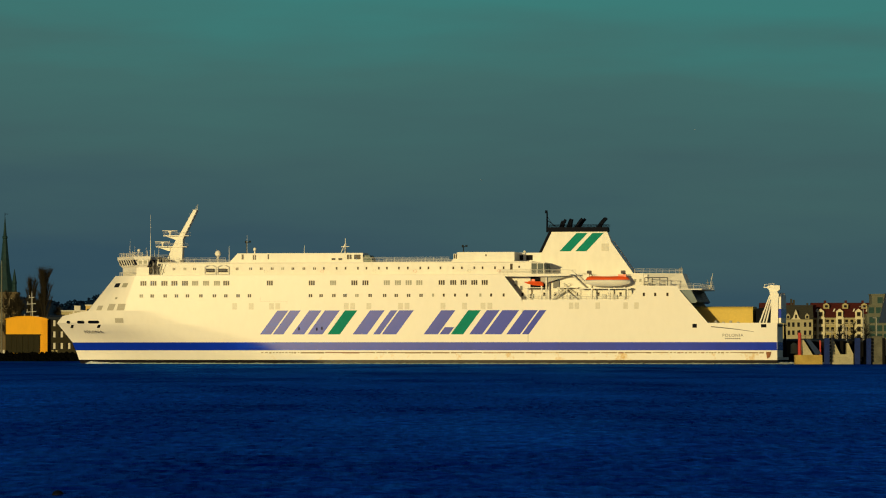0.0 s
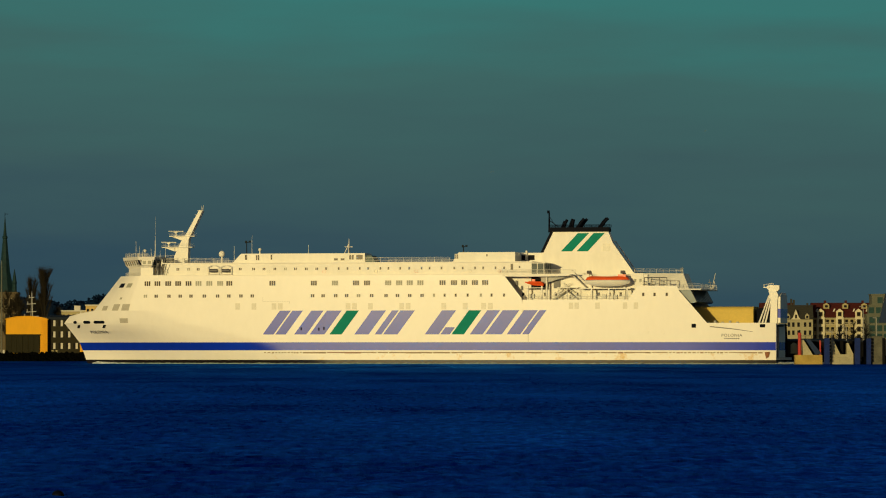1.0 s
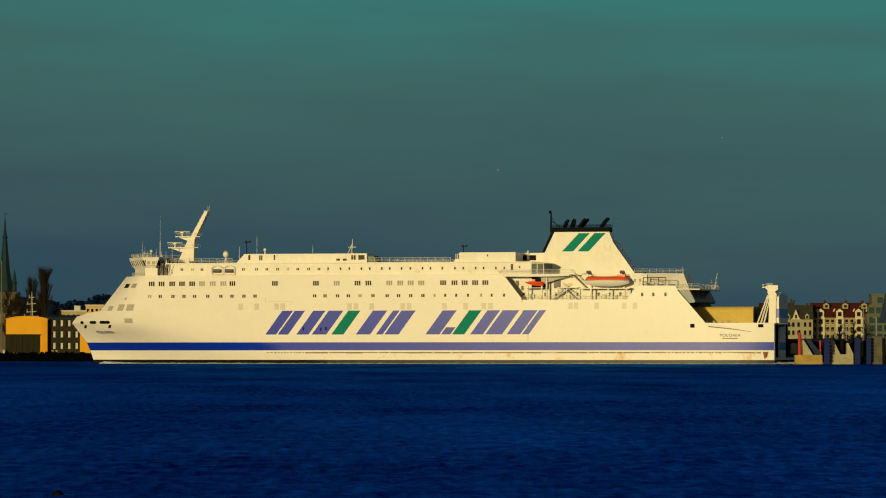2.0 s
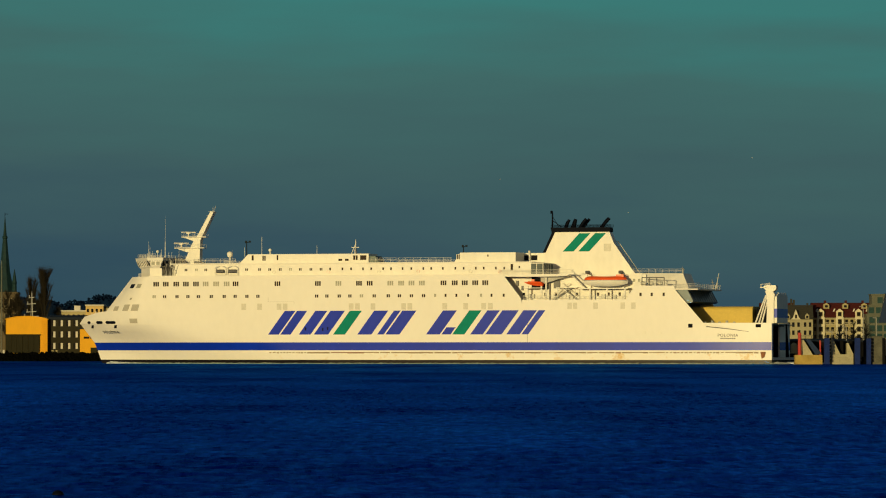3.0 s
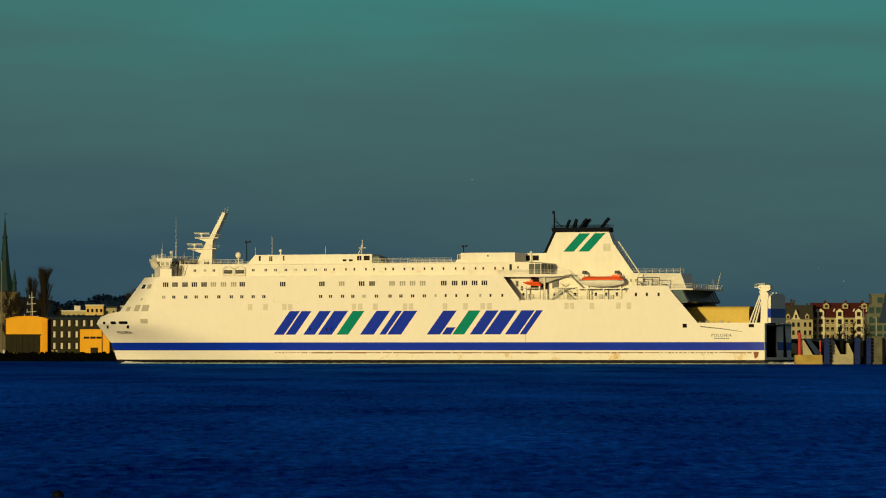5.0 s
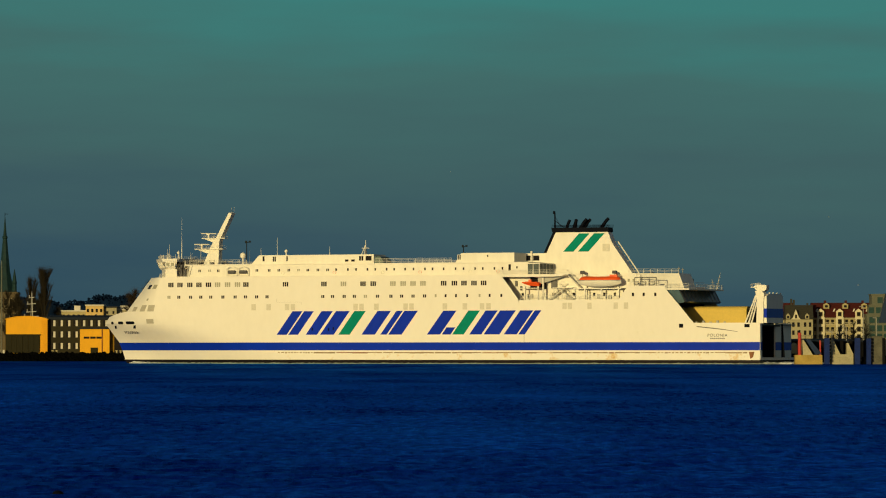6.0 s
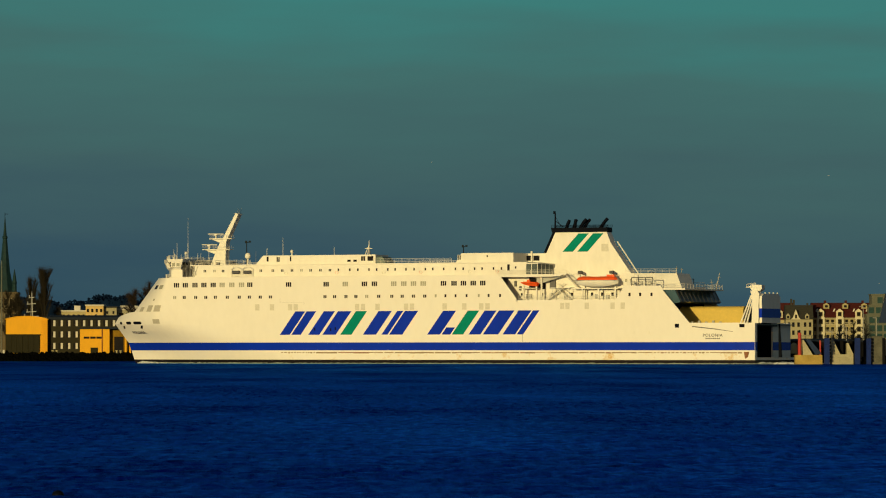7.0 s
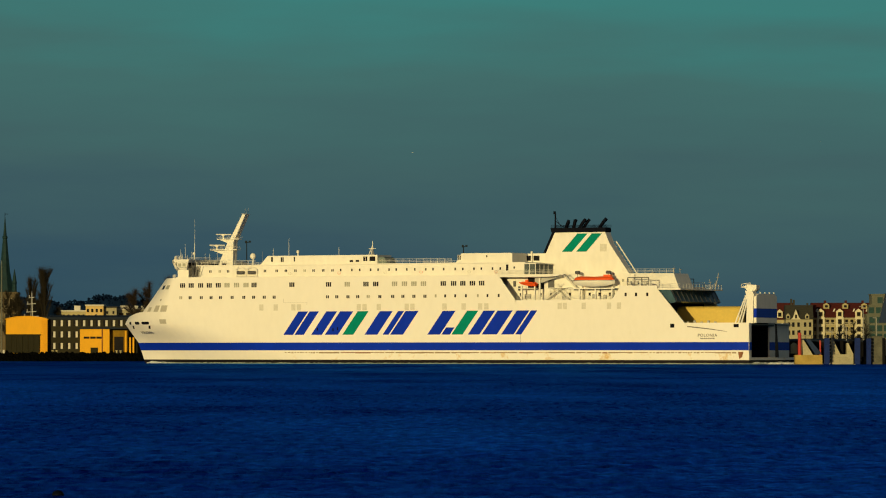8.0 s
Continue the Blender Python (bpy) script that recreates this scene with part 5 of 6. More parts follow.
def office():
    t = thing("office_building", "long three-storey olive office building with curtained windows", "building")
    bm = bmesh.new()
    box(bm, -119.8, -87, 1342, 1359, 2.0, 12.2)
    part("wall", bm, OLIVE, t)
    bm = bmesh.new()
    prism(bm, [(1341.3, 12.2), (1359.6, 12.2), (1359.6, 13.0), (1350, 13.6), (1341.3, 12.9)], -120.0, -86.6, "x")
    part("roof", bm, NAVYROOF, t, "dark blue-grey roof edge")
    rng = random.Random(7)
    for z in (11.1, 7.7, 4.2):
        for i in range(14):
            x = -118.3 + i * 2.26
            if z < 11 and x > -104:
                continue
            pane_window(t, x, 1342, z, 1.4, 1.8, (DARKGLASS, CURTAIN if rng.random() < 0.96 else DARKGLASS), OLIVE, True)
    for i in range(9):
        bm = bmesh.new()
        x = -120 + i * 3.5 + rng.uniform(-0.8, 0.8)
        tube(bm, (x, 1347, 13.0), (x, 1347, 13.0 + rng.uniform(0.5, 1.3)), 0.22, n=6)
        part("roof_vent", bm, NAVYROOF, t)


def yellow_house():
    t = thing("gatehouse", "yellow two-storey harbour house with a flat dark roof", "building")
    bm = bmesh.new()
    box(bm, -109.6, -100.7, 1335, 1347, 2.0, 9.3)
    part("wall", bm, YELLOW, t)
    bm = bmesh.new()
    box(bm, -100.7, -95.4, 1337, 1347, 2.0, 8.9)
    part("annex", bm, ANNEX, t, "brown-yellow rendered annex")
    bm = bmesh.new()
    prism(bm, [(-110.3, 9.3), (-94.8, 9.3), (-94.8, 9.55), (-100, 9.9), (-110.3, 9.6)], 1334.3, 1347.5)
    part("roof", bm, NAVYROOF, t)
    for i in range(3):
        pane_window(t, -107.6 + i * 1.9, 1335, 6.7, 1.7, 0.65, (DARKGLASS,), YELLOW)
    bm = bmesh.new()
    box(bm, -106.4, -104.2, 1334.85, 1335, 2.0, 3.7)
    part("door", bm, OLIVEDOOR, t)
    bm = bmesh.new()
    box(bm, -99.4, -96.6, 1336.85, 1337, 2.0, 7.0)
    part("gate", bm, DARKGLASS, t, "dark open gateway")
    for x in (-103.0, -102.8):
        bm = bmesh.new()
        tube(bm, (x, 1334.9, 2.0), (x, 1334.9, 9.2), 0.07, n=5)
        part("downpipe", bm, RUSTRED, t)
    for x in (-95.9, -94.6, -93.6):
        bm = bmesh.new()
        box(bm, x - 0.25, x + 0.25, 1336.6, 1337.4, 2.0, 8.8 if x < -95 else 6.8)
        part("pillar", bm, YELLOW, t)


def block(name, label, x0, x1, y, z1, wall, roof, rows, cols, w=1.1, h=1.5, glass=None, z_first=None, storey=3.0):
    t = thing(name, label, "building")
    bm = bmesh.new()
    box(bm, x0, x1, y, y + 12, 2.0, z1)
    part("wall", bm, wall, t)
    bm = bmesh.new()
    box(bm, x0 - 0.2, x1 + 0.2, y - 0.3, y + 12.2, z1, z1 + 0.45)
    part("roof", bm, roof, t)
    zf = z_first if z_first else z1 - 1.7
    for r in range(rows):
        for c in range(cols):
            pane_window(t, x0 + (c + 0.5) * (x1 - x0) / cols, y, zf - r * storey, w, h, (glass or DARKGLASS,), wall)
    return t


def church():
    t = thing("church", "brick church tower with a slender green copper spire", "church")
    y = 1700
    bm = bmesh.new()
    box(bm, -172.5, -163.6, y, y + 9, 2.0, 24.6)
    part("tower", bm, BRICK, t, "brown brick tower")
    bm = bmesh.new()
    prism(bm, [(-173, 24.6), (-163.2, 24.6), (-163.6, 25.4), (-173, 25.4)], y - 0.4, y + 9.4)
    part("cornice", bm, BRICK, t)

    def octa(bm, cx, cy, prof):
        rings = []
        for r, z in prof:
            rings.append([bm.verts.new((cx + r * math.cos(a), cy + r * math.sin(a), z)) for a in (math.pi / 4 * i + 0.39 for i in range(8))])
        for a, b in zip(rings, rings[1:]):
            for i in range(8):
                j = (i + 1) % 8
                bm.faces.new((a[i], a[j], b[j], b[i]))
        bm.faces.new(rings[0][::-1])
        bm.faces.new(rings[-1])
    bm = bmesh.new()
    octa(bm, -168.9, y + 4, [(3.9, 25.4), (3.0, 29.0), (2.05, 33.5), (1.4, 40.0), (0.85, 46.0), (1.1, 46.2), (1.05, 46.8), (0.7, 47.2), (0.1, 54.6)])
    part("spire", bm, COPPER, t, "slender green copper spire")
    for dx in (4.0, -4.0):
        bm = bmesh.new()
        octa(bm, -168.9 + dx, y + 1, [(0.95, 25.4), (0.85, 28.6), (1.0, 28.8), (0.08, 34.2)])
        part("pinnacle", bm, COPPER, t, "green copper corner pinnacle")
    bm = bmesh.new()
    tube(bm, (-168.9, y + 4, 54.5), (-168.9, y + 4, 56.0), 0.1, n=5)
    tube(bm, (-168.9, y + 4, 55.5), (-167.7, y + 4, 55.5), 0.08, n=5)
    part("finial", bm, BLACK, t)
    for i in range(5):
        pane_window(t, -171.5 + i * 1.75, y, 21.0, 0.75, 3.6, (DARKGLASS,), PALE)
    for i in range(5):
        pane_window(t, -171.5 + i * 1.75, y, 15.5, 0.75, 3.0, (DARKGLASS,), PALE)


def bare_tree(name, label, x, y, h, spread, material, seed, columnar=False, group="", n=1500):
    """Leafless tree: trunk, limbs, and a crown of many thin twigs."""
    rng = random.Random(seed)
    t = thing(name, label, "tree", group)
    bm = bmesh.new()
    tube(bm, (x, y, 2.0), (x + rng.uniform(-0.3, 0.3), y, 2 + h * 0.35), 0.45, 0.32, 8)
    tube(bm, (x, y, 2 + h * 0.33), (x + rng.uniform(-0.4, 0.4), y, 2 + h * 0.9), 0.33, 0.06, 6)
    part("trunk", bm, material, t)
    limbs = []
    for i in range(26 if columnar else 22):
        k = rng.uniform(0.18, 0.85)
        a = rng.uniform(0, 6.283)
        z0 = 2 + h * k
        reach = spread * (rng.uniform(0.5, 1.0)) * (math.sin(math.pi * min(1, 0.25 + k * 0.8)) if not columnar else 1)
        rise = h * (0.30 if columnar else 0.16) * rng.uniform(0.6, 1.2)
        p0 = Vector((x, y, z0))
        p1 = Vector((x + reach * math.cos(a), y + reach * math.sin(a), min(2 + h * 0.98, z0 + rise)))
        bm = bmesh.new()
        mid = p0.lerp(p1, 0.5) + Vector((0, 0, -0.08 * rise if columnar else 0.1 * rise))
        tube(bm, p0, mid, 0.12, 0.08, 5)
        tube(bm, mid, p1, 0.08, 0.03, 5)
        part("limb", bm, material, t)
        limbs.append((p0, p1))
    bm = bmesh.new()
    for i in range(2 * n):
        p0, p1 = rng.choice(limbs)
        p = p0.lerp(p1, rng.uniform(0.15, 1.0))
        up = Vector((rng.gauss(0, 0.42 if columnar else 0.7), rng.gauss(0, 0.42 if columnar else 0.7), rng.uniform(0.6, 1.5) if columnar else rng.uniform(-0.15, 1.1))).normalized()
        ln = rng.uniform(0.8, 2.6) * (1.1 if columnar else 1.0)
        q = p + up * ln
        side = up.cross(Vector((rng.gauss(0, 1), rng.gauss(0, 1), rng.gauss(0, 1)))).normalized() * rng.uniform(0.009, 0.024)
        s2 = side.cross(up)
        v = [bm.verts.new(w) for w in (p - side, p + side, p + s2 * 1.2, q)]
        for f in ((0, 1, 3), (1, 2, 3), (2, 0, 3)):
            bm.faces.new([v[j] for j in f])
    part("crown", bm, material, t, "fine bare twigs")


def far_woods():
    rng = random.Random(11)
    bm = bmesh.new()
    verts, faces = [], []
    ico = bmesh.new()
    bmesh.ops.create_icosphere(ico, subdivisions=1, radius=1)
    iv = [v.co.copy() for v in ico.verts]
    iff = [[v.index for v in f.verts] for f in ico.faces]
    ico.free()
    def skyline(x):
        base = 31.8 + 3.0 * math.sin(x * 0.035 + 0.6) + 1.6 * math.sin(x * 0.11 + 1) + 0.9 * math.sin(x * 0.37)
        if x < -60:
            base += 5.0 * math.exp(-((x + 234) / 22) ** 2) + 6.0
        return base if x < 60 else base - 4.5
    # a low solid rise with small clumps along its uneven top
    for i in range(400):
        x0, x1 = -500 + 2.5 * i, -497.5 + 2.5 * i
        h0, h1 = skyline(x0) - 2.0, skyline(x1) - 2.0
        n0 = len(verts)
        verts += [(x0, 3000, 1.5), (x1, 3000, 1.5), (x1, 3000, h1), (x0, 3000, h0), (x0, 3090, 1.5), (x1, 3090, 1.5), (x1, 3070, h1), (x0, 3070, h0)]
        faces += [[n0, n0 + 1, n0 + 2, n0 + 3], [n0 + 3, n0 + 2, n0 + 6, n0 + 7], [n0 + 7, n0 + 6, n0 + 5, n0 + 4]]
    for i in range(9000):
        x = rng.uniform(-460, 460)
        y = rng.uniform(2985, 3060)
        top = skyline(x)
        z = top - abs(rng.gauss(0, 2.2)) - 0.2
        r = rng.uniform(0.35, 0.85)
        for f in iff:
            faces.append([len(verts) + j for j in f])
        verts += [(x + v.x * r * rng.uniform(0.7, 1.3), y + v.y * r, z + v.z * r * rng.uniform(0.7, 1.6)) for v in iv]
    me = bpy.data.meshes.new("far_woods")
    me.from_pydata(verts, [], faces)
    me.materials.append(HAZY_WOODS)
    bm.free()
    tagged(new("far_woods", me), "dark woods on the horizon, haze painted in as blue", "woods", kind="stuff")


def tenement():
    t = thing("apartment_building", "cream apartment building with dark red mansard roof and dormers", "building")
    y = 1700
    bm = bmesh.new()
    box(bm, 141.9, 164.4, y, y + 13, 2.0, 15.4)
    part("wall", bm, CREAM, t)
    bm = bmesh.new()
    prism(bm, [(y - 0.5, 15.4), (y + 13.5, 15.4), (y + 9, 21.3), (y + 4.0, 21.3)], 142.0, 164.6, "x")
    part("roof", bm, TILE, t, "dark red tiled mansard roof")
    bm = bmesh.new()
    box(bm, 141.6, 164.6, y - 0.7, y, 15.1, 15.5)
    part("cornice", bm, PALE, t)
    bays = (145.2, 152.5, 159.8)
    for b in bays:
        bm = bmesh.new()
        box(bm, b - 1.5, b + 1.5, y - 1.1, y, 2.0, 15.6)
        bay = part("bay", bm, IVORY, t, "pale projecting bay")
        bm = bmesh.new()
        prism(bm, [(b - 1.3, 15.6), (b + 1.3, 15.6), (b + 1.3, 18.0), (b, 19.0), (b - 1.3, 18.0)], y - 0.6, y + 4)
        part("dormer", bm, IVORY, t, "cream gabled dormer")
        pane_window(t, b, y - 0.6, 16.9, 1.3, 1.5, (DARKGLASS,), CREAM)
        bm = bmesh.new()
        prism(bm, [(b + 1.2, 19.0), (b + 3.4, 19.0), (b + 3.4, 20.6), (b + 2.3, 21.2), (b + 1.2, 20.6)], y + 1.0, y + 5)
        part("upper_dormer", bm, CREAM, t)
        pane_window(t, b + 2.3, y + 1.0, 19.9, 1.1, 0.9, (DARKGLASS,), CREAM)
        for z in (14.0, 11.1, 8.2, 5.3):
            pane_window(t, b, y - 1.1, z, 1.35, 1.75, (DARKGLASS,), PALE)
    for c in (143.0, 147.9, 149.8, 155.2, 157.2, 162.3, 163.8):
        for z in (14.0, 11.1, 8.2, 5.3):
            pane_window(t, c, y, z, 1.15, 1.6, (DARKGLASS,), CREAM)
    for c in (148.85, 156.2):
        for z in (9.9, 12.8):
            bm = bmesh.new()
            box(bm, c - 1.9, c + 1.9, y - 1.2, y, z - 0.12, z)
            lattice_rail(bm, [(c - 1.9, y - 1.15, z), (c + 1.9, y - 1.15, z)], 0.9, 0.5, 1, 0.05)
            part("balcony", bm, IVORY, t)
    for x in (147.0, 155.0, 161.5):
        bm = bmesh.new()
        box(bm, x, x + 0.9, y + 6, y + 7, 21.0, 22.2)
        part("chimney", bm, TILE, t)
    for x in (143.4, 150.0, 157.6, 162.6):
        bm = bmesh.new()
        prism(bm, [(x, 17.8), (x + 0.5, 17.8), (x + 1.0, 19.0), (x + 0.5, 19.0)], y + 1.4, y + 2.6)
        part("skylight", bm, CURTAIN, t)


def grey_house():
    t = thing("town_house", "pale town house with grey slate roof and pointed gable", "building")
    y = 1690
    bm = bmesh.new()
    box(bm, 131.2, 141.4, y, y + 11, 2.0, 14.8)
    part("wall", bm, PALE, t)
    bm = bmesh.new()
    prism(bm, [(y - 0.4, 14.8), (y + 11.4, 14.8), (y + 7.5, 20.3), (y + 3.5, 20.3)], 131.0, 141.6, "x")
    part("roof", bm, SLATE, t, "grey slate roof")
    bm = bmesh.new()
    prism(bm, [(133.0, 14.8), (136.8, 14.8), (136.0, 15.6), (134.9, 18.6), (133.8, 15.6)], y - 0.5, y + 3)
    part("gable", bm, IVORY, t, "pale pointed gable")
    pane_window(t, 134.9, y - 0.5, 15.9, 0.7, 1.3, (DARKGLASS,), PALE)
    for c in (131.9, 139.2):
        bm = bmesh.new()
        prism(bm, [(c - 0.8, 14.9), (c + 0.8, 14.9), (c + 0.8, 16.3), (c, 17.1), (c - 0.8, 16.3)], y - 0.2, y + 3)
        part("dormer", bm, PALE, t)
        pane_window(t, c, y - 0.2, 15.7, 0.8, 0.9, (DARKGLASS,), PALE)
    for c in (132.2, 133.9, 135.9, 138.4, 140.3):
        for z in (12.8, 9.7, 6.4, 3.6):
            pane_window(t, c, y, z, 0.95, 1.7, (DARKGLASS,), PALE)
    for x, h in ((133.2, 2.6), (134.2, 2.2), (139.4, 1.0)):
        bm = bmesh.new()
        box(bm, x, x + 0.7, y + 5, y + 6, 20.1, 20.1 + h)
        part("chimney", bm, SLATE, t)
    t2 = thing("red_roof_house", "house with a red tiled hipped roof", "building")
    bm = bmesh.new()
    box(bm, 131.0, 144.0, 1820, 1830, 2, 15.6)
    part("wall", bm, CREAM, t2)
    bm = bmesh.new()
    prism(bm, [(1819.5, 15.6), (1830.5, 15.6), (1827, 22.6), (1823.0, 22.6)], 130.6, 144.4, "x")
    part("roof", bm, TILE, t2)
    for x in (134.4, 138.6):
        bm = bmesh.new()
        prism(bm, [(x - 1.2, 16.4), (x + 1.2, 16.4), (x + 1.2, 18.9), (x, 19.9), (x - 1.2, 18.9)], 1819.6, 1823)
        dormer = part("dormer", bm, IVORY, t2, "pale dormer")
        pane_window(t2, x, 1819.6, 17.7, 1.3, 1.6, (DARKGLASS,), CREAM)


def modern_block():
    t = thing("modern_building", "stepped modern building with large glazed bays", "building")
    y = 1690
    for x0, x1, z1, d in ((162.0, 190.0, 16.5, 0), (163.2, 190.0, 20.0, 2.5), (164.4, 190.0, 24.2, 5)):
        bm = bmesh.new()
        box(bm, x0, x1, y + d, y + 16, 2.0, z1)
        part("storey_block", bm, GREYWALL, t)
        bm = bmesh.new()
        box(bm, x0 - 0.3, x1, y + d - 0.4, y + 16, z1, z1 + 0.4)
        part("roof_slab", bm, GREYWALL, t)
    for x in (164.0, 166.8, 169.6, 172.4, 175.2):
        for z, d in ((14.6, 0), (11.4, 0), (8.2, 0), (18.3, 2.5), (22.2, 5)):
            if z > 20 and x < 165 or x > 171 and z > 16:
                continue
            pane_window(t, x + (0.8 if z > 20 else 0), y + d, z, 2.1, 2.3, (TEALGLASS,), GREYWALL)
    bm = bmesh.new()
    prism(bm, [(166.4, 13.5), (190, 13.5), (190, 27), (169.6, 24.8)], y - 0.8, y + 10)
    part("blue_roof", bm, NAVYBLUE, t, "dark blue steep roof")


def ferry_berth():
    """Concrete berth with fender piles, a red beacon post and walkways."""
    y = 985
    at = pose(-6.8, 0, 0)
    t = thing("berth_pier", "stained concrete ferry berth with sloping walls", "pier", at=at)
    for x0, x1, z1, m in ((85.3, 91.3, 1.75, OCHRECON), (93.4, 98.2, 1.9, CONCRETE), (98.2, 112, 1.3, STONE)):
        bm = bmesh.new()
        box(bm, x0, x1, y, y + (110 if x0 > 98 else 4), -3, z1)
        part("base", bm, m, t)
    for poly, m in (([(87.1, 1.75), (89.3, 1.75), (87.2, 5.1), (86.9, 5.1)], CONCRETE), ([(92.9, 1.9), (95.4, 1.9), (93.8, 5.2), (92.9, 5.2)], CONCRETE), ([(96.9, 1.9), (98.3, 1.9), (97.2, 4.4), (96.9, 4.4)], CONCRETE), ([(105.2, 1.6), (112, 1.6), (112, 3.8), (105.2, 5.6)], CONCRETE)):
        bm = bmesh.new()
        prism(bm, poly, y + 1, y + 4)
        part("sloping_wall", bm, m, t)
    # dark sheet added behind the sloping walls to paint the gaps' shade
    bm = bmesh.new()
    box(bm, 88.5, 112, y + 5.5, y + 6.5, 1.2, 4.7)
    part("gap_shade", bm, RUBBER_AND_SHADE, t, "dark sheet added for the shaded gaps below the walkway")
    bm = bmesh.new()
    box(bm, 102.4, 104.6, y - 0.5, y + 5, -3, 5.9)
    part("pier_head", bm, DARKCON, t, "dark grey concrete pier head")
    bm = bmesh.new()
    box(bm, 104.6, 105.3, y - 0.2, y + 5, -3, 5.5)
    part("fender_panel", bm, RUBBER_AND_SHADE, t)
    bm = bmesh.new()
    box(bm, 86.5, 112, y + 5, y + 7, 4.6, 5.0)
    lattice_rail(bm, [(86.5, y + 5, 5.0), (112, y + 5, 5.0)], 1.0, 1.4, 2, 0.05)
    part("walkway", bm, NAVYROOF, t)
    bm = bmesh.new()
    prism(bm, [(87.6, 5.2), (88.6, 5.2), (91.2, 2.0), (89.8, 1.8)], y + 0.4, y + 2.5)
    part("link_span", bm, NAVYBLUE, t, "dark blue link span")
    for x in (88.6, 95.9, 97.9):
        bm = bmesh.new()
        box(bm, x - 0.35, x + 0.35, y + 3, y + 4.6, 1.7, 5.0)
        part("support", bm, RUBBER_AND_SHADE, t)
    for x, w, h in ((92.2, 0.58, 5.5), (99.0, 0.58, 5.5), (101.5, 0.5, 5.4)):
        f = thing("fender_pile", "dark blue fender pile with black rubber rings", "fender", "berth fender piles", at=at)
        bm = bmesh.new()
        box(bm, x - w, x + w, y - 1.6, y - 0.1, -3, h)
        part("column", bm, BLUEPILE, f)
        for i in range(7):
            bm = bmesh.new()
            tube(bm, (x + w + 0.16, y - 1.3, 0.3 + i * 0.78), (x + w + 0.16, y - 1.3, 0.85 + i * 0.78), 0.26, n=8)
            part("ring", bm, RUBBER_AND_SHADE, f)
    b = thing("beacon_post", "red painted steel beacon post on the pier", "beacon", at=at)
    bm = bmesh.new()
    tube(bm, (86.3, y - 0.4 + 1, 1.75), (86.3, y + 0.6, 6.7), 0.42, 0.38, 10)
    part("post", bm, REDPAINT, b)
    bm = bmesh.new()
    tube(bm, (86.3, y + 0.6, 6.7), (86.3, y + 0.6, 7.3), 0.2, 0.16, 8)
    part("lantern", bm, BLACK, b)
    b = thing("marker_post", "slim red marker post on the pier", "marker", at=at)
    bm = bmesh.new()
    tube(bm, (90.9, y + 0.6, 1.75), (90.9, y + 0.6, 5.0), 0.2, n=8)
    part("post", bm, REDPAINT, b)
    for x, h in ((101.0, 12.5), (104.0, 10.0), (97.2, 8.0), (107.5, 11.0), (94.0, 7.0)):
        b = thing("lamp_post", "thin grey lamp post on the berth", "lamp", "berth lamp posts", at=at)
        bm = bmesh.new()
        tube(bm, (x, y + 6, 1.6), (x, y + 6, h), 0.11, 0.07, 6)
        part("pole", bm, STEEL, b)
        bm = bmesh.new()
        tube(bm, (x, y + 6, h), (x - 0.9, y + 6, h + 0.1), 0.1, n=5)
        part("arm", bm, STEEL, b)


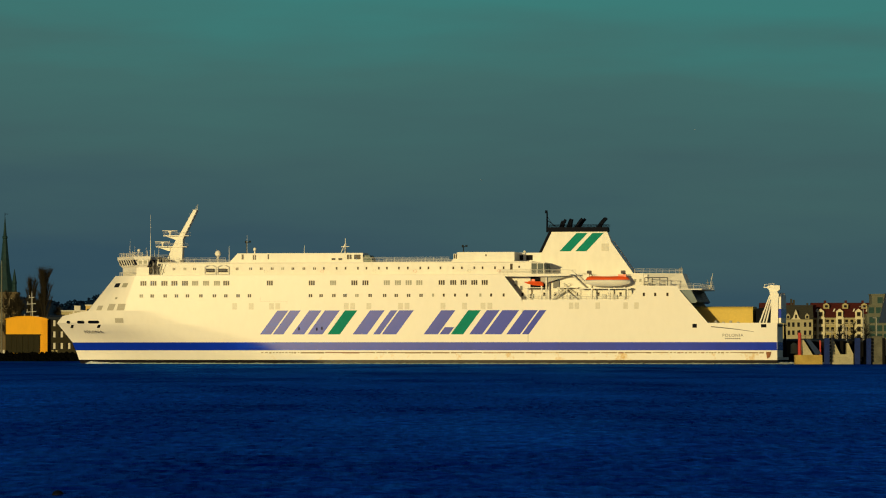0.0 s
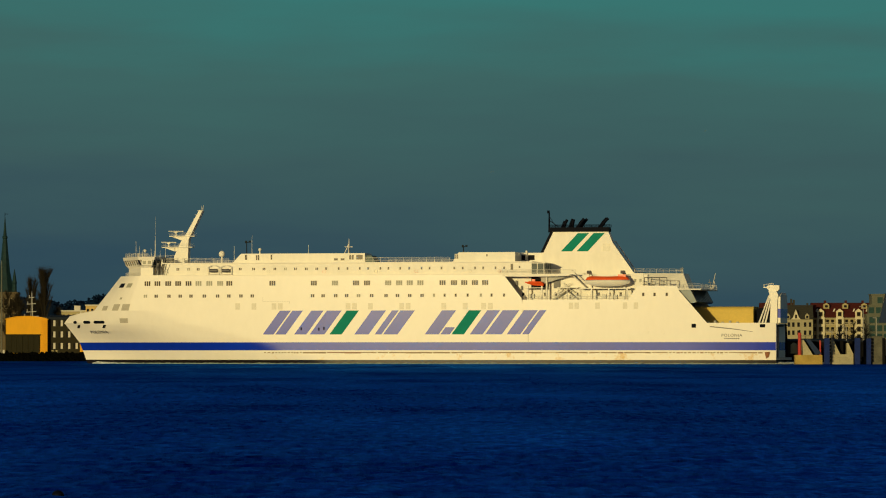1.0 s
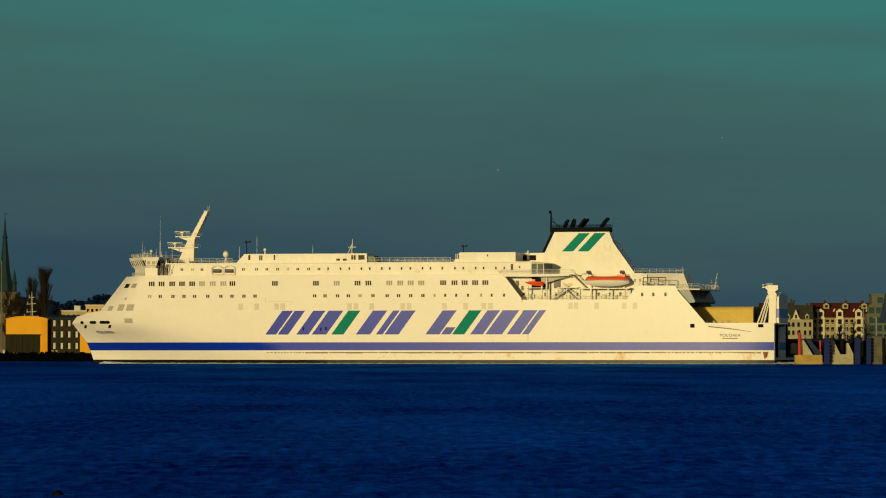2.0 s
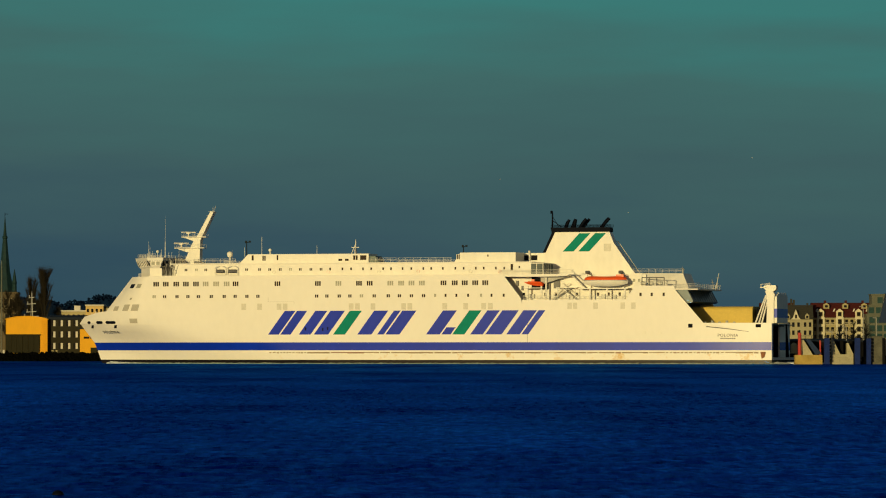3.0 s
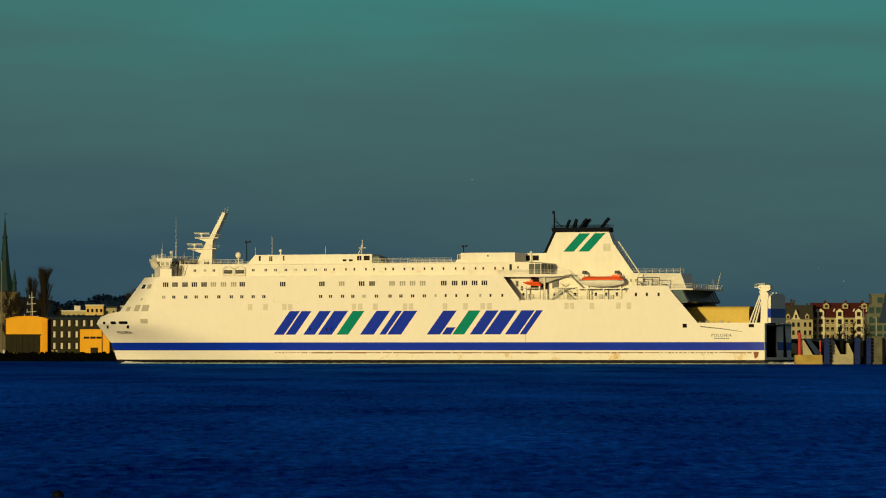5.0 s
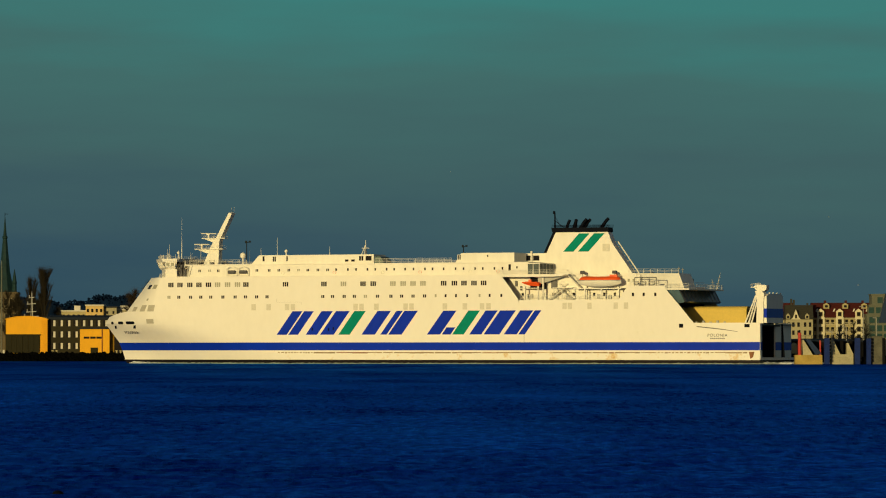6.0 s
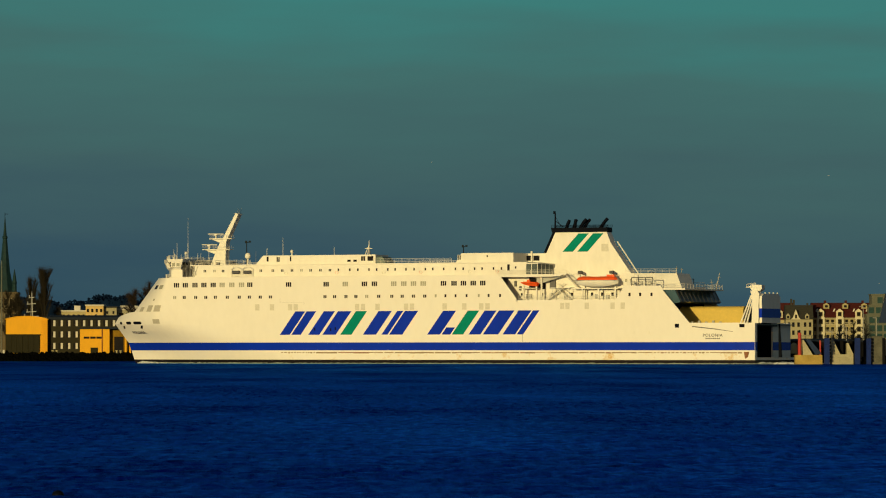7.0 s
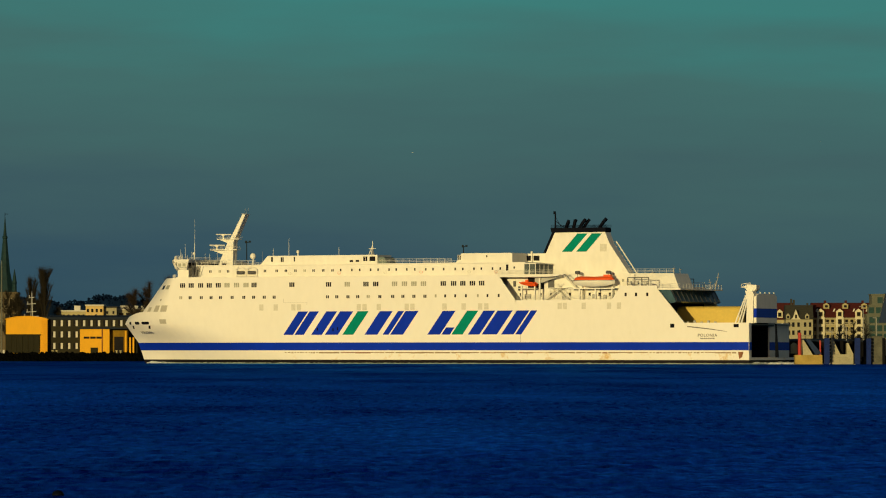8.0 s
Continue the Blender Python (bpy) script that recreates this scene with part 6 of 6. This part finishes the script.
def shore_details():
    f = thing("flagpole", "tall pale flagpole on the quay", "flagpole")
    bm = bmesh.new()
    tube(bm, (-133.6, 1338, 2.0), (-133.6, 1338, 30.0), 0.28, 0.16, 8)
    part("pole", bm, mat("dull_grey_pole", (0.14, 0.14, 0.12), 0.6, vary=0.2, scale=1.0, spec=0.1), f)
    for d in (-0.7, 0.7):
        bm = bmesh.new()
        box(bm, -133.6 + d - 0.3, -133.6 + d + 0.3, 1337.6, 1338.4, 1.95, 3.0)
        part("foot", bm, CURTAIN, f)
    for x in (-114.8, -113.6, -96.0, -94.8):
        b = thing("mooring_bollard", "pale yellow mooring bollard on the quay edge", "bollard", "quay bollards")
        bm = bmesh.new()
        tube(bm, (x, 1301, 1.98), (x, 1301, 2.6), 0.28, 0.24, 10)
        tube(bm, (x, 1301, 2.6), (x, 1301, 2.85), 0.42, 0.4, 10)
        part("post", bm, CREAM, b)
    m = thing("signal_mast", "steel lattice signal mast with crossarms", "mast")
    for k in range(4):
        bm = bmesh.new()
        dx, dy = (0.7 if k % 2 else -0.7), (0.7 if k // 2 else -0.7)
        tube(bm, (-130.2 + dx, 1400 + dy, 2), (-130.2, 1400, 21.5), 0.13, 0.08, 5)
        part("leg", bm, STEEL, m)
    for z, w in ((9.0, 2.4), (13.5, 2.8), (15.0, 1.8), (17.5, 1.6), (19.5, 1.0)):
        bm = bmesh.new()
        tube(bm, (-130.2 - w, 1400, z), (-130.2 + w * 0.8, 1400, z + 0.2), 0.14, n=5)
        tube(bm, (-130.2 - w * 0.8, 1400, z), (-130.2 - w * 0.8, 1400, z + 0.9), 0.14, n=5)
        part("crossarm", bm, STEEL, m)
    # floodlight masts behind the ferry
    for x, top in ((-64.4, 38.6), (6.7, 37.2)):
        b = thing("floodlight_mast", "tall dark harbour mast with a floodlight head", "mast", "floodlight masts")
        bm = bmesh.new()
        tube(bm, (x, 1450, 2.0), (x, 1450, top), 0.32, 0.14, 8)
        part("pole", bm, BLUEDARK, b)
        bm = bmesh.new()
        tube(bm, (x - 0.5, 1450, top - 0.5), (x + 1.3, 1450, top - 0.1), 0.12, n=5)
        part("crossarm", bm, BLUEDARK, b)
        for dx in (-0.2, 1.0):
            bm = bmesh.new()
            box(bm, x + dx - 0.35, x + dx + 0.35, 1449.6, 1450.3, top - 0.35, top + 0.25)
            part("floodlight", bm, BLUEDARK, b)
    # low dark shed and a pale tank by the berth
    b = thing("quay_shed", "low dark shed with a flat roof behind the berth", "shed")
    bm = bmesh.new()
    box(bm, 84.9, 102.0, 1104, 1112, 2.0, 5.0)
    part("wall", bm, OLIVEDOOR, b)
    bm = bmesh.new()
    prism(bm, [(1103.6, 5.0), (1112.4, 5.0), (1112.4, 5.3), (1108, 5.7), (1103.6, 5.3)], 84.6, 102.3, "x")
    part("roof", bm, NAVYROOF, b)
    b = thing("storage_tank", "small pale round tank on the quay", "tank")
    bm = bmesh.new()
    tube(bm, (87.0, 1096, 2.0), (87.0, 1096, 4.2), 0.85, n=14)
    part("shell", bm, CREAM, b, smooth=40)
    bm = bmesh.new()
    tube(bm, (87.0, 1096, 4.2), (87.0, 1096, 4.7), 0.85, 0.2, 14)
    part("cap", bm, CREAM, b, smooth=40)
    b = thing("float", "small dark fishing float on the water", "float")
    bm = bmesh.new()
    ball(bm, (-7.5, 86.2, WATER_Z + 0.03), 0.12, 12, 0.85)
    part("float_body", bm, BLACK, b, smooth=60)


BLUEDARK = mat("dark_blue_steel", (0.012, 0.018, 0.026), 0.6, vary=0.2, scale=1.0, spec=0.1)
GREYBARK = mat("grey_bare_branches", (0.05, 0.047, 0.037), 0.9, vary=0.3, scale=0.6, spec=0.05)
GREYWALL = mat("grey_green_cladding", (0.12, 0.13, 0.105), 0.7, vary=0.2, scale=0.3, spec=0.15)
TEALGLASS = mat("teal_window_glass", (0.02, 0.06, 0.065), 0.15, vary=0.35, scale=0.5, spec=0.3)
NAVYBLUE = mat("dark_blue_panels", (0.008, 0.025, 0.075), 0.5, vary=0.3, scale=0.4, spec=0.2)
quay()
yellow_warehouse()
office()
yellow_house()
block("flats", "low cream flats behind the harbour offices", -138.2, -129.2, 1600, 17.0, CREAM, CURTAIN, 2, 5, 0.8, 1.2)
block("flats", "yellow rendered flats with small windows", -129.0, -122.6, 1596, 19.0, mat("yellow_render", (0.58, 0.42, 0.17), 0.85, vary=0.15, scale=0.3, spec=0.1), CURTAIN, 2, 4, 0.8, 1.2)
block("flats", "pale grey flats with few windows", -122.5, -118.0, 1598, 18.3, PALE, SLATE, 2, 2, 0.7, 1.0)
block("flats", "long pale flats with wide dark windows", -117.8, -98.0, 1602, 17.6, PALE, CURTAIN, 2, 8, 1.6, 1.2)
for x0, x1, roof in ((-117, -113.5, 18.04), (-112, -110.8, 18.04), (-109.5, -107.6, 18.04), (-133.8, -131.6, 17.44)):
    bm = bmesh.new()
    prism(bm, [(x0, roof), (x1, roof), (x1, 19.1), (x0, 19.2)], 1604, 1608)
    solid("roof_hut", bm, CURTAIN, "small white plant hut on a flat roof", "roof hut", "roof huts")
church()
tenement()
grey_house()
modern_block()
ferry_berth()
shore_details()
far_woods()
bare_tree("poplar", "tall slender leafless poplar behind the warehouse", -130.8, 1452, 27.5, 2.6, BARK, 1, True, "bare trees", 4500)
bare_tree("poplar", "tall slender leafless poplar behind the warehouse", -135.8, 1456, 24.5, 2.5, BARK, 2, True, "bare trees", 4000)
for i, (x, h, s) in enumerate(((-140, 19, 4.5), (-133.2, 20, 3.6), (-127.6, 15, 3.0), (-145, 22, 4.5), (-142.5, 20, 4.0), (-138, 17, 4.0))):
    bare_tree("bare_tree", "dark leafless tree behind the quay", x, 1462 + 3 * i, h, s, BARK, 20 + i, False, "bare trees", 2400)
for i, (x, h, s) in enumerate(((-101.5, 21, 4.5), (-96.5, 25, 6.0), (-90.0, 26, 6.5), (-83.5, 24, 6.0))):
    bare_tree("bare_tree", "reddish leafless tree behind the flats", x, 1450 + 4 * i, h, s, REDBARK, 40 + i, False, "bare trees", 6500)
for i, (x, h, s) in enumerate(((104.5, 8.5, 2.6), (108, 9.5, 3.0), (101.8, 7.5, 2.2))):
    bare_tree("bare_tree", "leafless street tree by the berth", x, 1125 + 4 * i, h, s, GREYBARK, 60 + i, False, "bare trees", 200)


def foam(name, label, rng, n, place, parent, material=None):
    bm = bmesh.new()
    for i in range(n):
        x, y, r = place(rng)
        bmesh.ops.create_icosphere(bm, subdivisions=1, radius=r, matrix=pose(x, y, WATER_Z, 0, 0, rng.uniform(0, 180)) @ Matrix.Diagonal((rng.uniform(1.0, 2.6), 1, rng.uniform(0.35, 0.8), 1)))
    ob = part(name, bm, material or FOAM, parent, label)
    ob["kind"] = "stuff"


def wake():
    rng = random.Random(3)

    def bow(r):
        x = 163.5 - abs(r.gauss(0, 5.5))
        return x, breadth(x, 0) + 0.2 + abs(r.gauss(0, 0.5)), r.uniform(0.25, 0.8) * math.exp(-(163.5 - x) / 14)

    def along(r):
        x = r.uniform(-4, 158)
        return x, breadth(min(157, max(0.5, x)), 0) + 0.3 + abs(r.gauss(0, 0.7)), r.uniform(0.18, 0.42)

    def stern(r):
        d = abs(r.gauss(0, 9.0))
        return -0.5 - d, r.uniform(-13, 12), r.uniform(0.25, 0.85) * math.exp(-d / 20)
    foam("bow_foam", "white foam along the bow", rng, 260, bow, ferry)
    # pale grey-green clumps also imitate the hull's reflection as a light line
    foam("pale_waterline", "pale foam along the waterline, standing in for the hull's reflection too", rng, 1500, along, ferry, mat("foam_and_reflection", (0.34, 0.42, 0.36), 0.8, vary=0.4, scale=0.8))
    foam("stern_foam", "churned white foam behind the stern", rng, 520, stern, ferry)


wake()


def gull(name):
    """Small white gull with spread wings, beak towards +x."""
    g = thing(name, "white gull gliding over the harbour", "bird", "gulls")
    bm = bmesh.new()
    bmesh.ops.create_uvsphere(bm, u_segments=10, v_segments=7, radius=0.5, matrix=Matrix.Diagonal((0.52, 0.2, 0.18, 1)))
    part("body", bm, WHITE, g, smooth=60)
    bm = bmesh.new()
    bmesh.ops.create_uvsphere(bm, u_segments=8, v_segments=6, radius=0.07, matrix=Matrix.Translation((0.28, 0, 0.04)))
    tube(bm, (0.33, 0, 0.035), (0.41, 0, 0.02), 0.02, 0.006, 5)
    part("head", bm, WHITE, g, smooth=60)
    for s in (1, -1):
        bm = bmesh.new()
        lo = [(0.12, 0.06, 0.03), (0.16, 0.36, 0.14), (0.02, 0.72, 0.08), (-0.06, 0.70, 0.08), (0.0, 0.36, 0.13), (-0.08, 0.06, 0.03)]
        a = [bm.verts.new((x, s * y, z)) for x, y, z in lo]
        b = [bm.verts.new((x, s * y, z + 0.025)) for x, y, z in lo]
        bm.faces.new(a)
        bm.faces.new(b[::-1])
        for i in range(6):
            bm.faces.new((a[i - 1], a[i], b[i], b[i - 1]))
        part("wing", bm, WHITE, g)
    bm = bmesh.new()
    prism(bm, [(-0.22, 0.05), (-0.4, 0.09), (-0.4, -0.09), (-0.22, -0.05)], 0.0, 0.02, "z")
    part("tail", bm, WHITE, g)
    return g


GULLS = [gull("gull") for i in range(3)]


# ---- what moves ----
def motions():
    walk(ferry, [
        (0.0, pose(77.868, 1013.292, 0, 0, 0, 169.938)),
        (1.0, pose(78.003, 1012.215, 0, 0, 0, 167.878)),
        (2.0, pose(77.985, 1011.119, 0, 0, 0, 165.808)),
        (3.0, pose(77.813, 1010.005, 0, 0, 0, 163.722)),
        (4.0, pose(77.491, 1008.873, 0, 0, 0, 161.609)),
        (5.0, pose(77.017, 1007.720, 0, 0, 0, 159.461)),
        (6.0, pose(76.394, 1006.545, 0, 0, 0, 157.271)),
        (7.0, pose(75.622, 1005.347, 0, 0, 0, 155.029)),
        (8.0, pose(74.702, 1004.124, 0, 0, 0, 152.727)),
    ])
    walk(GULLS[0], [
        (0.0, pose(20.0, 2300, 91.7, 0, 0, 60)),
        (1.8, pose(28.2, 2300, 97.3, 0, 0, 100)),
        (3.5, pose(29.4, 2300, 90.8, 0, 0, 150)),
        (5.0, pose(15.0, 2300, 92.0, 0, 0, 180)),
        (6.5, pose(-0.9, 2300, 98.5, 0, 0, 170)),
        (8.0, pose(-15.9, 2300, 106.1, 0, 0, 165)),
    ])
    walk(GULLS[1], [
        (0.0, pose(131.1, 2300, 117.9, 0, 0, -10)),
        (2.8, pose(157.0, 2300, 107.6, 0, 0, -20)),
        (4.5, pose(189.9, 2300, 39.4, 0, 0, -40)),
        (5.6, pose(199.3, 2300, 62.0, 0, 0, 20)),
        (6.5, pose(201.7, 2300, 83.8, 0, 0, 60)),
        (8.0, pose(195.8, 2300, 112.0, 0, 0, 95)),
    ])
    walk(GULLS[2], [
        (0.0, pose(66.4, 2300, 62.0, 0, 0, 10)),
        (1.8, pose(90.0, 2300, 69.1, 0, 0, 5)),
        (3.5, pose(107.3, 2300, 75.6, 0, 0, 10)),
        (4.5, pose(195.8, 2300, 42.3, 0, 0, -15)),
        (6.5, pose(219.3, 2300, 37.0, 0, 0, -10)),
        (8.0, pose(251.6, 2300, 44.4, 0, 0, -10)),
    ])
    walk(water, [(0.0, pose(0, 0, WATER_Z)), (4.0, pose(-1.2, -3.2, WATER_Z)), (8.0, pose(-2.4, -6.4, WATER_Z))])


motions()
